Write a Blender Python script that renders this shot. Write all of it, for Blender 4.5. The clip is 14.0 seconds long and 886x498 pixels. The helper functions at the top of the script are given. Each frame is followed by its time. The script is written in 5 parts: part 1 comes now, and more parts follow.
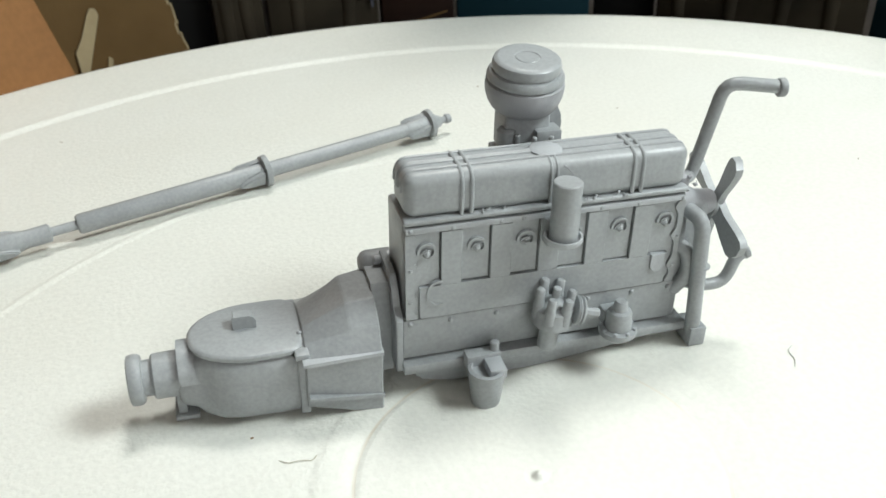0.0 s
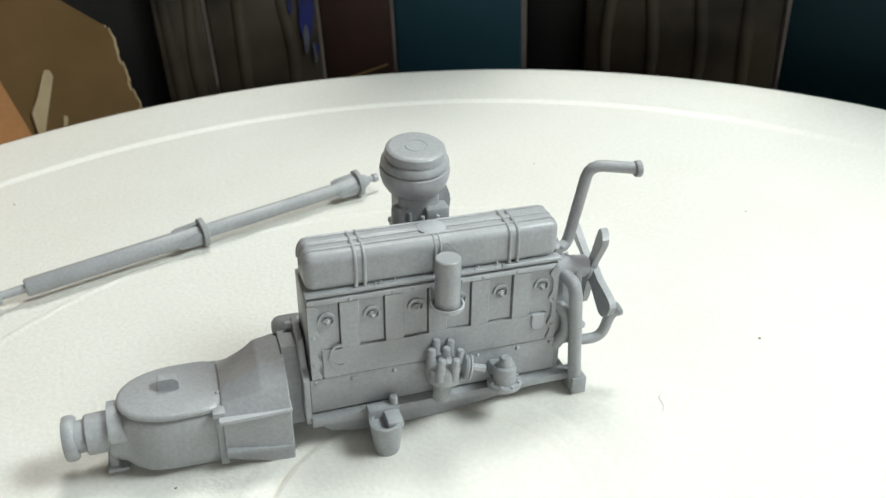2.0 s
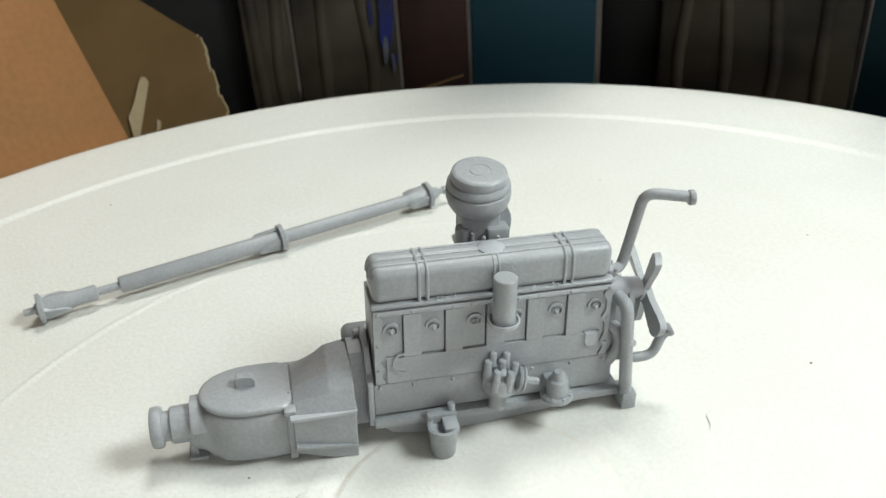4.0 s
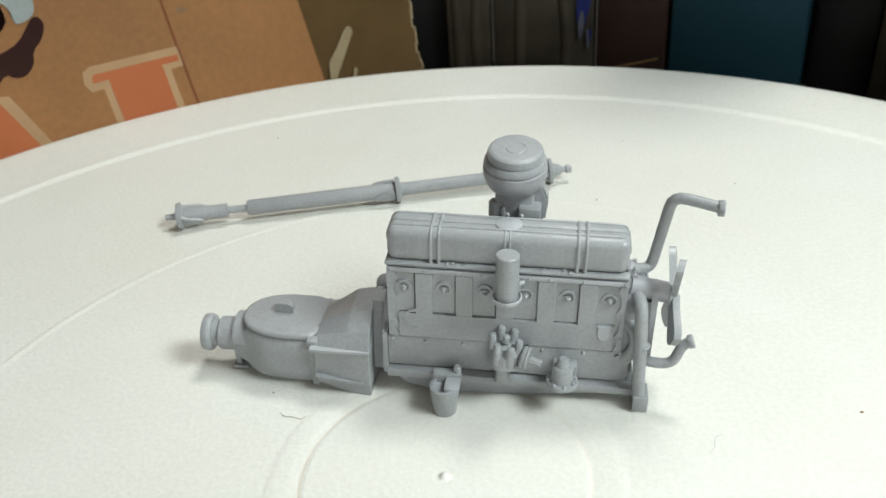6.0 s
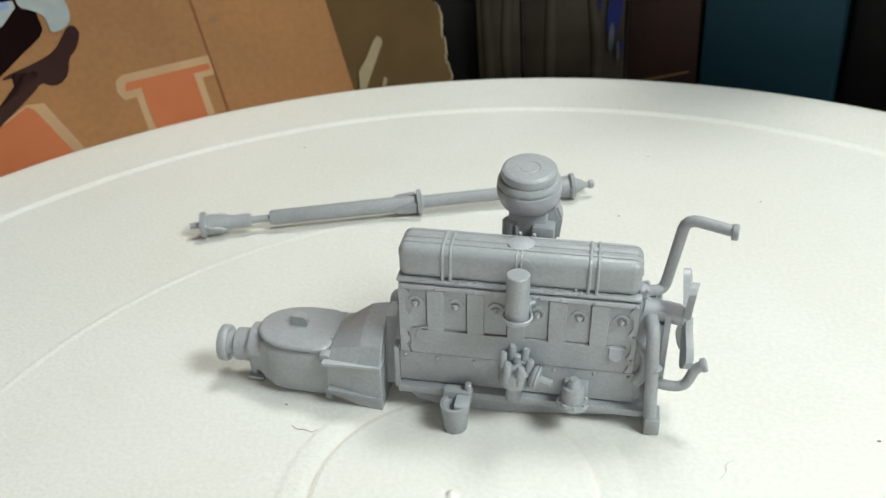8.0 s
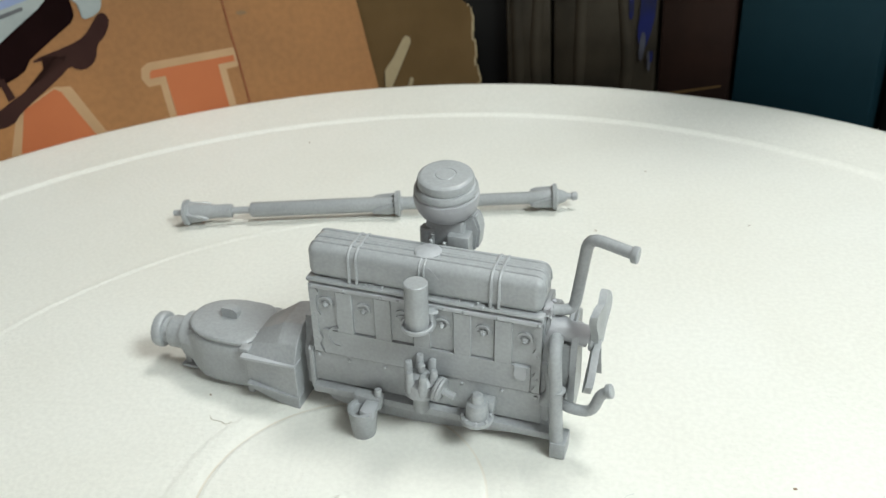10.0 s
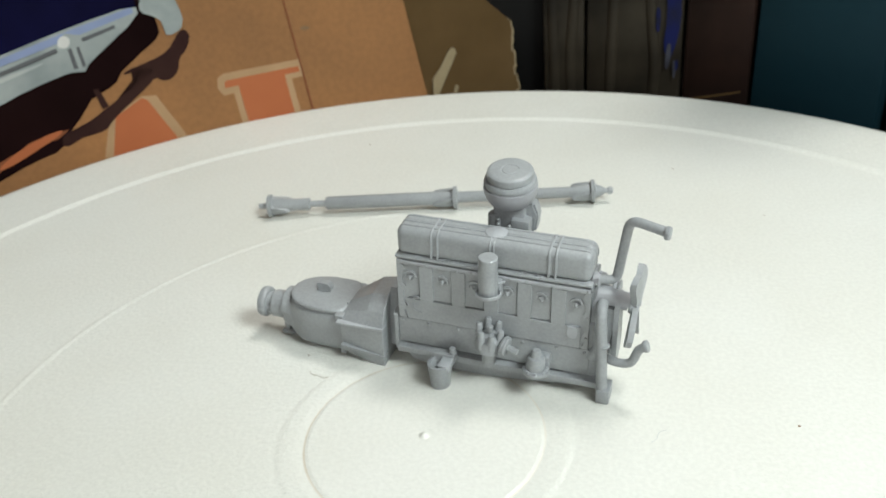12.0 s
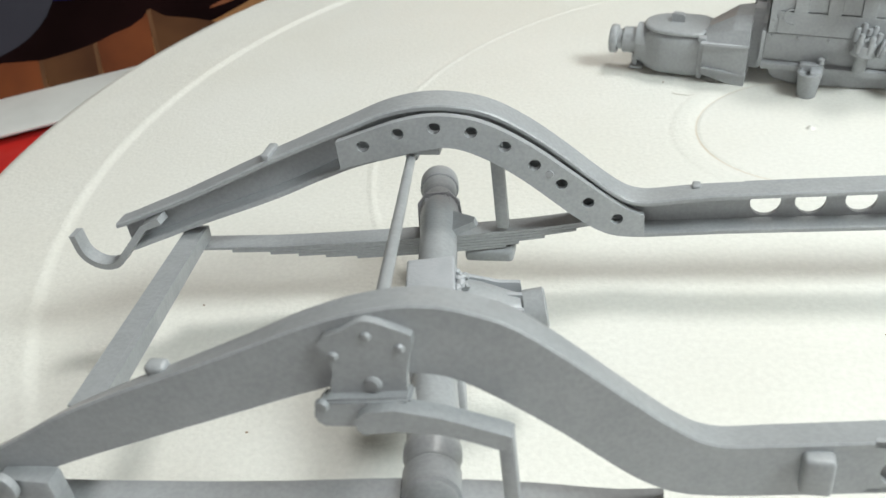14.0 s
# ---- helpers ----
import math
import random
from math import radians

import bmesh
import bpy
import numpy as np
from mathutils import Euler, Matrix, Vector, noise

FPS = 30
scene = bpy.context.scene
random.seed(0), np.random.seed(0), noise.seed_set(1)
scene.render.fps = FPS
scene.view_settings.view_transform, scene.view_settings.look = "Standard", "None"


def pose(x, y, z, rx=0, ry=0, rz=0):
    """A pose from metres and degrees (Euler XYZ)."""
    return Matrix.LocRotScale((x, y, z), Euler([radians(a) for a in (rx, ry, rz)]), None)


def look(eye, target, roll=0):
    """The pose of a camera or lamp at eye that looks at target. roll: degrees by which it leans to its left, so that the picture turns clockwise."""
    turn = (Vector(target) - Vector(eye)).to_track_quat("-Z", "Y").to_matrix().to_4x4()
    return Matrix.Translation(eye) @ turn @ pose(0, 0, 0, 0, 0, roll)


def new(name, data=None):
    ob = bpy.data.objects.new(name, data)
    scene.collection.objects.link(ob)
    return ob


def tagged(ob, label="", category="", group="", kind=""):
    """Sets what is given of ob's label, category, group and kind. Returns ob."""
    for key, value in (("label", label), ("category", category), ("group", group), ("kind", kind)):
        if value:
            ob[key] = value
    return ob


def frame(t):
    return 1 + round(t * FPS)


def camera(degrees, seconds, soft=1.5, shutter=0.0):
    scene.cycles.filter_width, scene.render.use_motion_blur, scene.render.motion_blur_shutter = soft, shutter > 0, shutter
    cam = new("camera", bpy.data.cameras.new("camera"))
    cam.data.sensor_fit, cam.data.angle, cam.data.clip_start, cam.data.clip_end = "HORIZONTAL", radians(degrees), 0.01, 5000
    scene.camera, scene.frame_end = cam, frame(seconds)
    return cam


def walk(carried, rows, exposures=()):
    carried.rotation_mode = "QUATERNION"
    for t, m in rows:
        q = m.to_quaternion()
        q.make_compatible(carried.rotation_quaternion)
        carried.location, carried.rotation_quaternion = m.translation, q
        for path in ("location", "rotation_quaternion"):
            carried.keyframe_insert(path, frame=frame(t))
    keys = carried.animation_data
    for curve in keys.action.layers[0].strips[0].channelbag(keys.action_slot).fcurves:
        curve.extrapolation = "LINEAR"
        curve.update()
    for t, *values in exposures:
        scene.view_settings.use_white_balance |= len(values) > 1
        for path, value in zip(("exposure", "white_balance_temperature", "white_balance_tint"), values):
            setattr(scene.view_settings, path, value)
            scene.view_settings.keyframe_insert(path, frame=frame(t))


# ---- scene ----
cam = camera(53.06, 14.0)
# seconds, eye (m), yaw, pitch, roll (degrees)
PATH = [
    (0, -0.02923, -0.04664, 0.05758, -24.36, -31.98, -2.79),
    (0.5, -0.02964, -0.04898, 0.05715, -23.42, -32.2, -1.6),
    (1, -0.02633, -0.05364, 0.06613, -26.64, -30.97, -1.78),
    (1.5, -0.025, -0.05418, 0.06468, -26.34, -30, -2.09),
    (2, -0.0245, -0.05651, 0.06703, -26.07, -30.75, -2.94),
    (2.5, -0.02438, -0.05486, 0.06865, -26.13, -31.18, -2.77),
    (3, -0.0255, -0.05616, 0.06993, -25.88, -30.9, -3.04),
    (3.5, -0.02724, -0.0582, 0.07193, -24.59, -30.61, -3.55),
    (6, 0.00186, -0.0705, 0.07222, 0.09, -31.37, -4.4),
    (6.5, 0.00323, -0.06942, 0.07144, 0.04, -31.1, -4.6),
    (7, 0.00357, -0.0698, 0.07272, 0.47, -31.3, -4.87),
    (9.5, 0.01632, -0.06989, 0.07358, 7.79, -30.17, -4.36),
    (10, 0.0259, -0.06661, 0.07145, 10.37, -30.3, -4.62),
    (10.5, 0.03639, -0.0579, 0.06824, 14.88, -30.36, -4.48),
    (11, 0.03681, -0.05871, 0.07082, 13.48, -30.78, -4.63),
    (11.5, 0.03347, -0.06737, 0.0766, 12, -30.82, -5.16),
    (12, 0.02332, -0.08735, 0.08046, 11.87, -30.03, -5.42),
    (12.5, 0.00215, -0.11414, 0.08031, 9.49, -30.14, -4.72),
    (13, -0.01682, -0.13191, 0.07876, 8.86, -31.06, -5.89),
    (13.2, -0.02266, -0.13466, 0.07381, 9.33, -30.07, -6.34),
    (13.5, -0.02434, -0.127, 0.06396, 11.92, -30.96, -5.66),
    (13.7, -0.01951, -0.12061, 0.06132, 16.77, -32.45, -7.03),
    (13.8, -0.02058, -0.11984, 0.0616, 15.73, -33.21, -6.97),
    (14, -0.02152, -0.12325, 0.06474, 16.41, -34.43, -8),
]


def aimed(x, y, z, yaw, pitch, roll):
    return Matrix.Translation((x, y, z)) @ (Euler((0, 0, radians(yaw))).to_matrix() @ Euler((radians(90 + pitch), 0, 0)).to_matrix()
                                            @ Euler((0, 0, radians(roll))).to_matrix()).to_4x4()


walk(cam, [(r[0], aimed(*r[1:])) for r in PATH],
     [(0.0, 0.20, 6500, 10), (3.0, 0.14, 6500, 11), (7.0, 0.06, 6500, 10), (11.0, 0.08, 6500, 10), (12.0, 0.02, 6500, 10), (12.5, -0.12, 6500, 10), (13.0, -0.02, 6500, 10), (13.5, 0.27, 6500, 12), (14.0, 0.18, 6500, 12)])
# the small lens focuses on the models and leaves the background slightly soft
cam.data.dof.use_dof, cam.data.dof.focus_distance, cam.data.dof.aperture_fstop = True, 0.095, 76.0

MM = 0.001

# ---- world and lights ----
world = bpy.data.worlds.new("room")
scene.world = world
world.use_nodes = True
world.node_tree.nodes["Background"].inputs[0].default_value = (0.96, 0.98, 0.93, 1)
world.node_tree.nodes["Background"].inputs[1].default_value = 0.8


def area_lamp(name, m, sx, sy, power, colour):
    lamp = bpy.data.lights.new(name, "AREA")
    lamp.shape, lamp.size, lamp.size_y, lamp.energy, lamp.color = "RECTANGLE", sx, sy, power, colour
    ob = new(name, lamp)
    ob.matrix_world = m
    return ob


area_lamp("work_lamp", look((0.200, -0.105, 0.255), (0.01, -0.01, 0.0)), 0.12, 0.10, 1.03, (0.92, 1.0, 0.985))
# warm ceiling light over the table
area_lamp("ceiling_lamp", pose(0.48, 0.54, 1.66), 0.40, 0.40, 16.4, (0.968, 0.972, 0.925))
# front fill added behind the camera, no window is known there
area_lamp("front_fill_light", look((0.05, -1.53, 0.70), (0.05, 0.0, 0.55)), 1.2, 1.0, 3.8, (1.0, 0.955, 0.95))


# ---- materials ----
def material(name, colour, rough=0.5, metal=0.0, spots=None, spot_scale=40.0, grain=0.0, grain_scale=2000.0, bump=0.0, bump_scale=900.0,
             vary=0.08, spec=0.5):
    m = bpy.data.materials.new(name)
    m.use_nodes = True
    n, l = m.node_tree.nodes, m.node_tree.links
    b = n["Principled BSDF"]
    b.inputs["Roughness"].default_value, b.inputs["Metallic"].default_value = rough, metal
    b.inputs["Specular IOR Level"].default_value = spec
    tc = n.new("ShaderNodeTexCoord")
    nz = n.new("ShaderNodeTexNoise")
    nz.inputs["Scale"].default_value, nz.inputs["Detail"].default_value = spot_scale, 6.0
    l.new(tc.outputs["Object"], nz.inputs["Vector"])
    ramp = n.new("ShaderNodeValToRGB")
    dark = spots or tuple(c * (1 - 2 * vary) for c in colour)
    ramp.color_ramp.elements[0].position, ramp.color_ramp.elements[1].position = 0.32, 0.62
    ramp.color_ramp.elements[0].color, ramp.color_ramp.elements[1].color = (*dark, 1), (*colour, 1)
    l.new(nz.outputs["Fac"], ramp.inputs["Fac"])
    if grain:
        speck = n.new("ShaderNodeTexNoise")
        speck.inputs["Scale"].default_value, speck.inputs["Detail"].default_value = grain_scale, 2.0
        l.new(tc.outputs["Object"], speck.inputs["Vector"])
        tone = n.new("ShaderNodeMapRange")
        tone.inputs["From Min"].default_value, tone.inputs["From Max"].default_value = 0.35, 0.65
        tone.inputs["To Min"].default_value, tone.inputs["To Max"].default_value = 1.0 - grain, 1.0
        l.new(speck.outputs["Fac"], tone.inputs["Value"])
        mix = n.new("ShaderNodeVectorMath")
        mix.operation = "SCALE"
        l.new(ramp.outputs["Color"], mix.inputs[0])
        l.new(tone.outputs["Result"], mix.inputs["Scale"])
        l.new(mix.outputs["Vector"], b.inputs["Base Color"])
    else:
        l.new(ramp.outputs["Color"], b.inputs["Base Color"])
    gloss = n.new("ShaderNodeMapRange")
    gloss.inputs["From Min"].default_value, gloss.inputs["From Max"].default_value = 0.3, 0.7
    gloss.inputs["To Min"].default_value, gloss.inputs["To Max"].default_value = min(1.0, rough + 0.1), max(0.05, rough - 0.07)
    l.new(nz.outputs["Fac"], gloss.inputs["Value"])
    l.new(gloss.outputs["Result"], b.inputs["Roughness"])
    if bump:
        fine = n.new("ShaderNodeTexNoise")
        fine.inputs["Scale"].default_value, fine.inputs["Detail"].default_value = bump_scale, 3.0
        l.new(tc.outputs["Object"], fine.inputs["Vector"])
        bp = n.new("ShaderNodeBump")
        bp.inputs["Strength"].default_value, bp.inputs["Distance"].default_value = bump, 0.0003
        l.new(fine.outputs["Fac"], bp.inputs["Height"])
        l.new(bp.outputs["Normal"], b.inputs["Normal"])
    return m


GREY = material("grey_styrene", (0.350, 0.370, 0.382), 0.36, spots=(0.318, 0.337, 0.348), spot_scale=260, grain=0.10, grain_scale=2600, bump=0.14, bump_scale=1500)
GREY_WORN = material("grey_styrene_scuffed", (0.36, 0.37, 0.39), 0.46, spots=(0.30, 0.31, 0.33), spot_scale=420, bump=0.3, bump_scale=1400)
# paler copy of the same styrene, puts a lit tone into ledges and raised bits
GREY_PALE = material("grey_styrene_pale", (0.41, 0.43, 0.45), 0.5, spots=(0.36, 0.38, 0.40), spot_scale=500, bump=0.25, bump_scale=2200)
WHITE = material("white_plastic", (0.765, 0.775, 0.728), 0.42, spots=(0.725, 0.728, 0.672), spot_scale=26, grain=0.06, grain_scale=1500, bump=0.36, bump_scale=1700)
WHITE_SMOOTH = material("white_plastic_smooth", (0.775, 0.782, 0.735), 0.38, spots=(0.735, 0.738, 0.682), spot_scale=30, grain=0.05, grain_scale=1500, bump=0.30, bump_scale=1700)
FRAY = material("torn_card_core", (0.31, 0.25, 0.15), 0.9, spots=(0.25, 0.2, 0.12), spot_scale=160, bump=0.3, bump_scale=700, spec=0.12)
CARD = material("brown_card", (0.105, 0.064, 0.026), 0.9, spots=(0.085, 0.052, 0.021), spot_scale=60, bump=0.2, bump_scale=900, spec=0.12)
PRINT_WALL = material("printed_wall", (0.32, 0.150, 0.054), 0.6, spots=(0.215, 0.108, 0.045), spot_scale=16, grain=0.10, grain_scale=700, vary=0.05, spec=0.12)
PRINT_CREAM = material("printed_cream", (0.37, 0.235, 0.125), 0.6, spot_scale=90, spec=0.12)
PRINT_RED = material("printed_red_orange", (0.36, 0.11, 0.04), 0.6, spots=(0.33, 0.10, 0.038), spot_scale=60, spec=0.12)
PRINT_SHADE = material("printed_brown_black", (0.0095, 0.0036, 0.0036), 0.9, spots=(0.003, 0.0015, 0.0015), spot_scale=28, spec=0.03)
PRINT_NAVY = material("printed_navy", (0.004, 0.004, 0.030), 0.8, spots=(0.0015, 0.0015, 0.005), spot_scale=25, spec=0.05)
PRINT_CHROME = material("printed_chrome_grey", (0.29, 0.32, 0.31), 0.55, spots=(0.19, 0.22, 0.22), spot_scale=90, spec=0.12)
PRINT_STEEL = material("printed_steel_blue", (0.22, 0.27, 0.42), 0.55, spot_scale=70, spec=0.12)
PRINT_DARK_GREY = material("printed_dark_grey", (0.10, 0.105, 0.11), 0.55, spot_scale=60, spec=0.12)
PRINT_WHITE = material("printed_white", (0.60, 0.60, 0.57), 0.55, spot_scale=60, spec=0.12)
PRINT_ARM = material("printed_dark_brown", (0.034, 0.016, 0.013), 0.8, spots=(0.018, 0.008, 0.008), spot_scale=40, spec=0.05)
PRINT_TILE = material("printed_red_tile", (0.15, 0.042, 0.013), 0.7, spots=(0.09, 0.026, 0.010), spot_scale=60, spec=0.1)
PRINT_BROWN = material("printed_brown_tile", (0.085, 0.036, 0.014), 0.7, spots=(0.05, 0.02, 0.009), spot_scale=60, spec=0.1)
PRINT_JOINT = material("printed_tile_joint", (0.13, 0.062, 0.028), 0.7, spots=(0.08, 0.038, 0.018), spot_scale=90, spec=0.1)
PRINT_PALE = material("printed_pale_grey", (0.40, 0.42, 0.40), 0.55, spots=(0.30, 0.33, 0.32), spot_scale=90, spec=0.12)
PRINT_GREYED = material("printed_grey_brown", (0.20, 0.125, 0.065), 0.6, spots=(0.13, 0.085, 0.05), spot_scale=120, spec=0.12)
PRINT_INK = material("printed_ink", (0.03, 0.03, 0.04), 0.6, spec=0.12)
PRINT_STREAK = material("printed_rust", (0.20, 0.065, 0.025), 0.6, spots=(0.14, 0.045, 0.02), spot_scale=160, spec=0.12)
TABLE = material("dark_table", (0.018, 0.014, 0.012), 0.55, spot_scale=30, vary=0.2)
BLACK = material("near_black", (0.008, 0.008, 0.008), 0.5, spot_scale=30, vary=0.2, spec=0.12)
WRAP = material("dark_grey_wrap", (0.040, 0.033, 0.023), 0.4, spots=(0.007, 0.006, 0.005), spot_scale=45, bump=0.6, bump_scale=120, spec=0.15)
MAROON = material("dark_brown_board", (0.024, 0.012, 0.009), 0.55, spots=(0.008, 0.005, 0.004), spot_scale=40, spec=0.12)
BLUE = material("blue_ink", (0.008, 0.012, 0.075), 0.4, spots=(0.012, 0.013, 0.02), spot_scale=120, spec=0.12)
SMEAR = material("grey_blue_smear", (0.055, 0.058, 0.075), 0.5, spots=(0.025, 0.024, 0.03), spot_scale=200, spec=0.12)
TEAL = material("dark_teal_plastic", (0.0082, 0.031, 0.043), 0.5, spot_scale=20, vary=0.1, bump=0.2, bump_scale=800, spec=0.12)
RED = material("red_board", (0.55, 0.02, 0.015), 0.45, spot_scale=60)
PAPER = material("white_card", (0.62, 0.64, 0.62), 0.7, spot_scale=60)
GRIME = material("white_plastic_grimy", (0.76, 0.745, 0.68), 0.5, spots=(0.62, 0.57, 0.47), spot_scale=90, bump=0.2, bump_scale=900)
FUZZ = material("brown_fibre", (0.26, 0.18, 0.11), 0.9)
FLOOR = material("brown_floor", (0.12, 0.08, 0.05), 0.6, spot_scale=4, vary=0.15)
PLASTER = material("wall_paint", (0.40, 0.365, 0.31), 0.85, spot_scale=3, vary=0.04)


# ---- mesh helpers ----
def solid(bm):
    bmesh.ops.recalc_face_normals(bm, faces=bm.faces)
    return bm


def box(bm, x0, x1, y0, y1, z0, z1, bevel=0.0, segments=2):
    r = bmesh.ops.create_cube(bm, size=1.0)
    for v in r["verts"]:
        v.co = Vector(((x0 + x1) / 2 + v.co.x * (x1 - x0), (y0 + y1) / 2 + v.co.y * (y1 - y0), (z0 + z1) / 2 + v.co.z * (z1 - z0)))
    if bevel:
        edges = {e for v in r["verts"] for e in v.link_edges}
        bmesh.ops.bevel(bm, geom=list(edges), offset=bevel, segments=segments, affect="EDGES", profile=0.5)
    return bm


def lathe(bm, profile, m=None, n=32, closed=False):
    """Turns (radius, height) pairs round the z axis of m."""
    m = m or Matrix()
    rings = []
    for r, z in profile:
        if r < 1e-6:
            rings.append([bm.verts.new(m @ Vector((0, 0, z)))])
        else:
            rings.append([bm.verts.new(m @ Vector((r * math.cos(2 * math.pi * i / n), r * math.sin(2 * math.pi * i / n), z))) for i in range(n)])
    for a, b in zip(rings, rings[1:]):
        for i in range(n):
            j = (i + 1) % n
            if len(a) == 1 and len(b) == 1:
                continue
            if len(a) == 1:
                bm.faces.new((a[0], b[i], b[j]))
            elif len(b) == 1:
                bm.faces.new((a[i], a[j], b[0]))
            else:
                bm.faces.new((a[i], a[j], b[j], b[i]))
    return bm


def along(a, b):
    """A frame at a whose z axis points to b."""
    a, b = Vector(a), Vector(b)
    return Matrix.Translation(a) @ (b - a).to_track_quat("Z", "Y").to_matrix().to_4x4()


def rod(bm, a, b, r, r2=None, n=20, lip=0.12):
    length = (Vector(b) - Vector(a)).length
    r2 = r if r2 is None else r2
    c = min(lip, r * 0.4, length * 0.3)
    lathe(bm, [(0, 0), (r - c, 0), (r, c), (r2, length - c), (r2 - c, length), (0, length)], along(a, b), n)
    return bm


def tube(bm, points, r, n=14, cap=True):
    """A bent rod through the points, its corners rounded off."""
    pts = [Vector(p) for p in points]
    path = [pts[0]]
    for a, b, c in zip(pts, pts[1:], pts[2:]):
        k = min(1.6 * r + 0.5, (a - b).length * 0.45, (c - b).length * 0.45)
        p, q = b + (a - b).normalized() * k, b + (c - b).normalized() * k
        path += [p * (1 - t) ** 2 + b * 2 * t * (1 - t) + q * t * t for t in (0, 0.25, 0.5, 0.75, 1)]
    path.append(pts[-1])
    rings, up = [], None
    for i, p in enumerate(path):
        d = (path[min(i + 1, len(path) - 1)] - path[max(i - 1, 0)]).normalized()
        side = d.cross(up if up is not None else (Vector((0, 0, 1)) if abs(d.z) < 0.9 else Vector((0, 1, 0)))).normalized()
        up = side.cross(d).normalized()
        rings.append([bm.verts.new(p + r * (math.cos(2 * math.pi * k / n) * side + math.sin(2 * math.pi * k / n) * up)) for k in range(n)])
    for a, b in zip(rings, rings[1:]):
        for i in range(n):
            bm.faces.new((a[i], a[(i + 1) % n], b[(i + 1) % n], b[i]))
    if cap:
        bm.faces.new(rings[0])
        bm.faces.new(rings[-1])
    return bm


def prism(bm, outline, axis, lo, hi):
    """Extrudes a flat outline along axis 0, 1 or 2 between lo and hi."""
    def at(p, h):
        q = list(p)
        q.insert(axis, h)
        return bm.verts.new(q)
    a, b = [at(p, lo) for p in outline], [at(p, hi) for p in outline]
    bm.faces.new(a)
    bm.faces.new(b)
    for i in range(len(a)):
        j = (i + 1) % len(a)
        bm.faces.new((a[i], a[j], b[j], b[i]))
    return bm


def thing(name, label, category, m=None, group="", kind=""):
    ob = new(name)
    ob.empty_display_size = 0.005
    ob.matrix_world = m or Matrix()
    return tagged(ob, label, category, group, kind)


def part(name, bm, mat, parent=None, label="", smooth=40.0, scale=MM):
    solid(bm)
    me = bpy.data.meshes.new(name)
    bmesh.ops.transform(bm, matrix=Matrix.Scale(scale, 4), verts=bm.verts)
    for f in bm.faces:
        f.smooth = True
    for e in bm.edges:
        e.smooth = len(e.link_faces) == 2 and e.calc_face_angle(3.2) < radians(smooth)
    bm.to_mesh(me)
    bm.free()
    me.materials.append(mat)
    ob = new(name, me)
    if parent:
        ob.parent = parent
    return tagged(ob, label) if label else ob


B = bmesh.new

# ---- room: table, floor, unseen walls with an added window opening, ceiling ----
TABLE_TOP = thing("table", "dark worn wooden table under the white lid", "table")
part("table_top", box(B(), -600, 600, -420, 600, -44, -14.0, 3), TABLE, TABLE_TOP)
for x in (-560, 560):
    for y in (-380, 560):
        part("leg", box(B(), x - 25, x + 25, y - 25, y + 25, -760, -44, 3), TABLE, TABLE_TOP)
X0, X1, Y0, Y1, Z0, Z1 = -1500, 1500, -1500, 1300, -760, 1700
WX0, WX1, WZ0, WZ1 = -600, 700, 150, 1250


def setting(name, label, category, *boxes, mat=None):
    bm = B()
    for b in boxes:
        box(bm, *b)
    tagged(part(name, bm, mat or PLASTER), label, category, kind="structure")


setting("floor", "plain worn floor of the room", "floor", (X0, X1, Y0, Y1, Z0 - 50, Z0), mat=FLOOR)
setting("ceiling", "plain pale ceiling of the room", "ceiling", (X0, X1, Y0, Y1, Z1, Z1 + 50))
setting("wall_north", "plain pale painted wall", "wall", (X0 - 80, X1 + 80, Y1, Y1 + 80, Z0 - 50, Z1 + 50))
setting("wall_west", "plain pale painted wall", "wall", (X0 - 80, X0, Y0, Y1, Z0 - 50, Z1 + 50))
setting("wall_east", "plain pale painted wall", "wall", (X1, X1 + 80, Y0, Y1, Z0 - 50, Z1 + 50))
# the opening and its frame are made up to let the front fill in
setting("wall_south", "plain pale painted wall, unseen, with an opening added for fill light", "wall", (X0 - 80, WX0, Y0 - 80, Y0, Z0 - 50, Z1 + 50), (WX1, X1 + 80, Y0 - 80, Y0, Z0 - 50, Z1 + 50),
        (WX0, WX1, Y0 - 80, Y0, Z0 - 50, WZ0), (WX0, WX1, Y0 - 80, Y0, WZ1, Z1 + 50))
setting("fill_opening_frame", "white frame added round the unseen opening for the fill light", "window", (WX0, WX0 + 40, Y0 - 60, Y0 - 20, WZ0, WZ1), (WX1 - 40, WX1, Y0 - 60, Y0 - 20, WZ0, WZ1), (WX0 + 40, WX1 - 40, Y0 - 60, Y0 - 20, WZ0, WZ0 + 40),
        (WX0 + 40, WX1 - 40, Y0 - 60, Y0 - 20, WZ1 - 40, WZ1), (30, 70, Y0 - 60, Y0 - 20, WZ0 + 40, WZ1 - 40), mat=PAPER)

# ---- the lid ----
LID = thing("plastic_lid", "round white plastic bucket lid lying face up as a work surface", "lid")
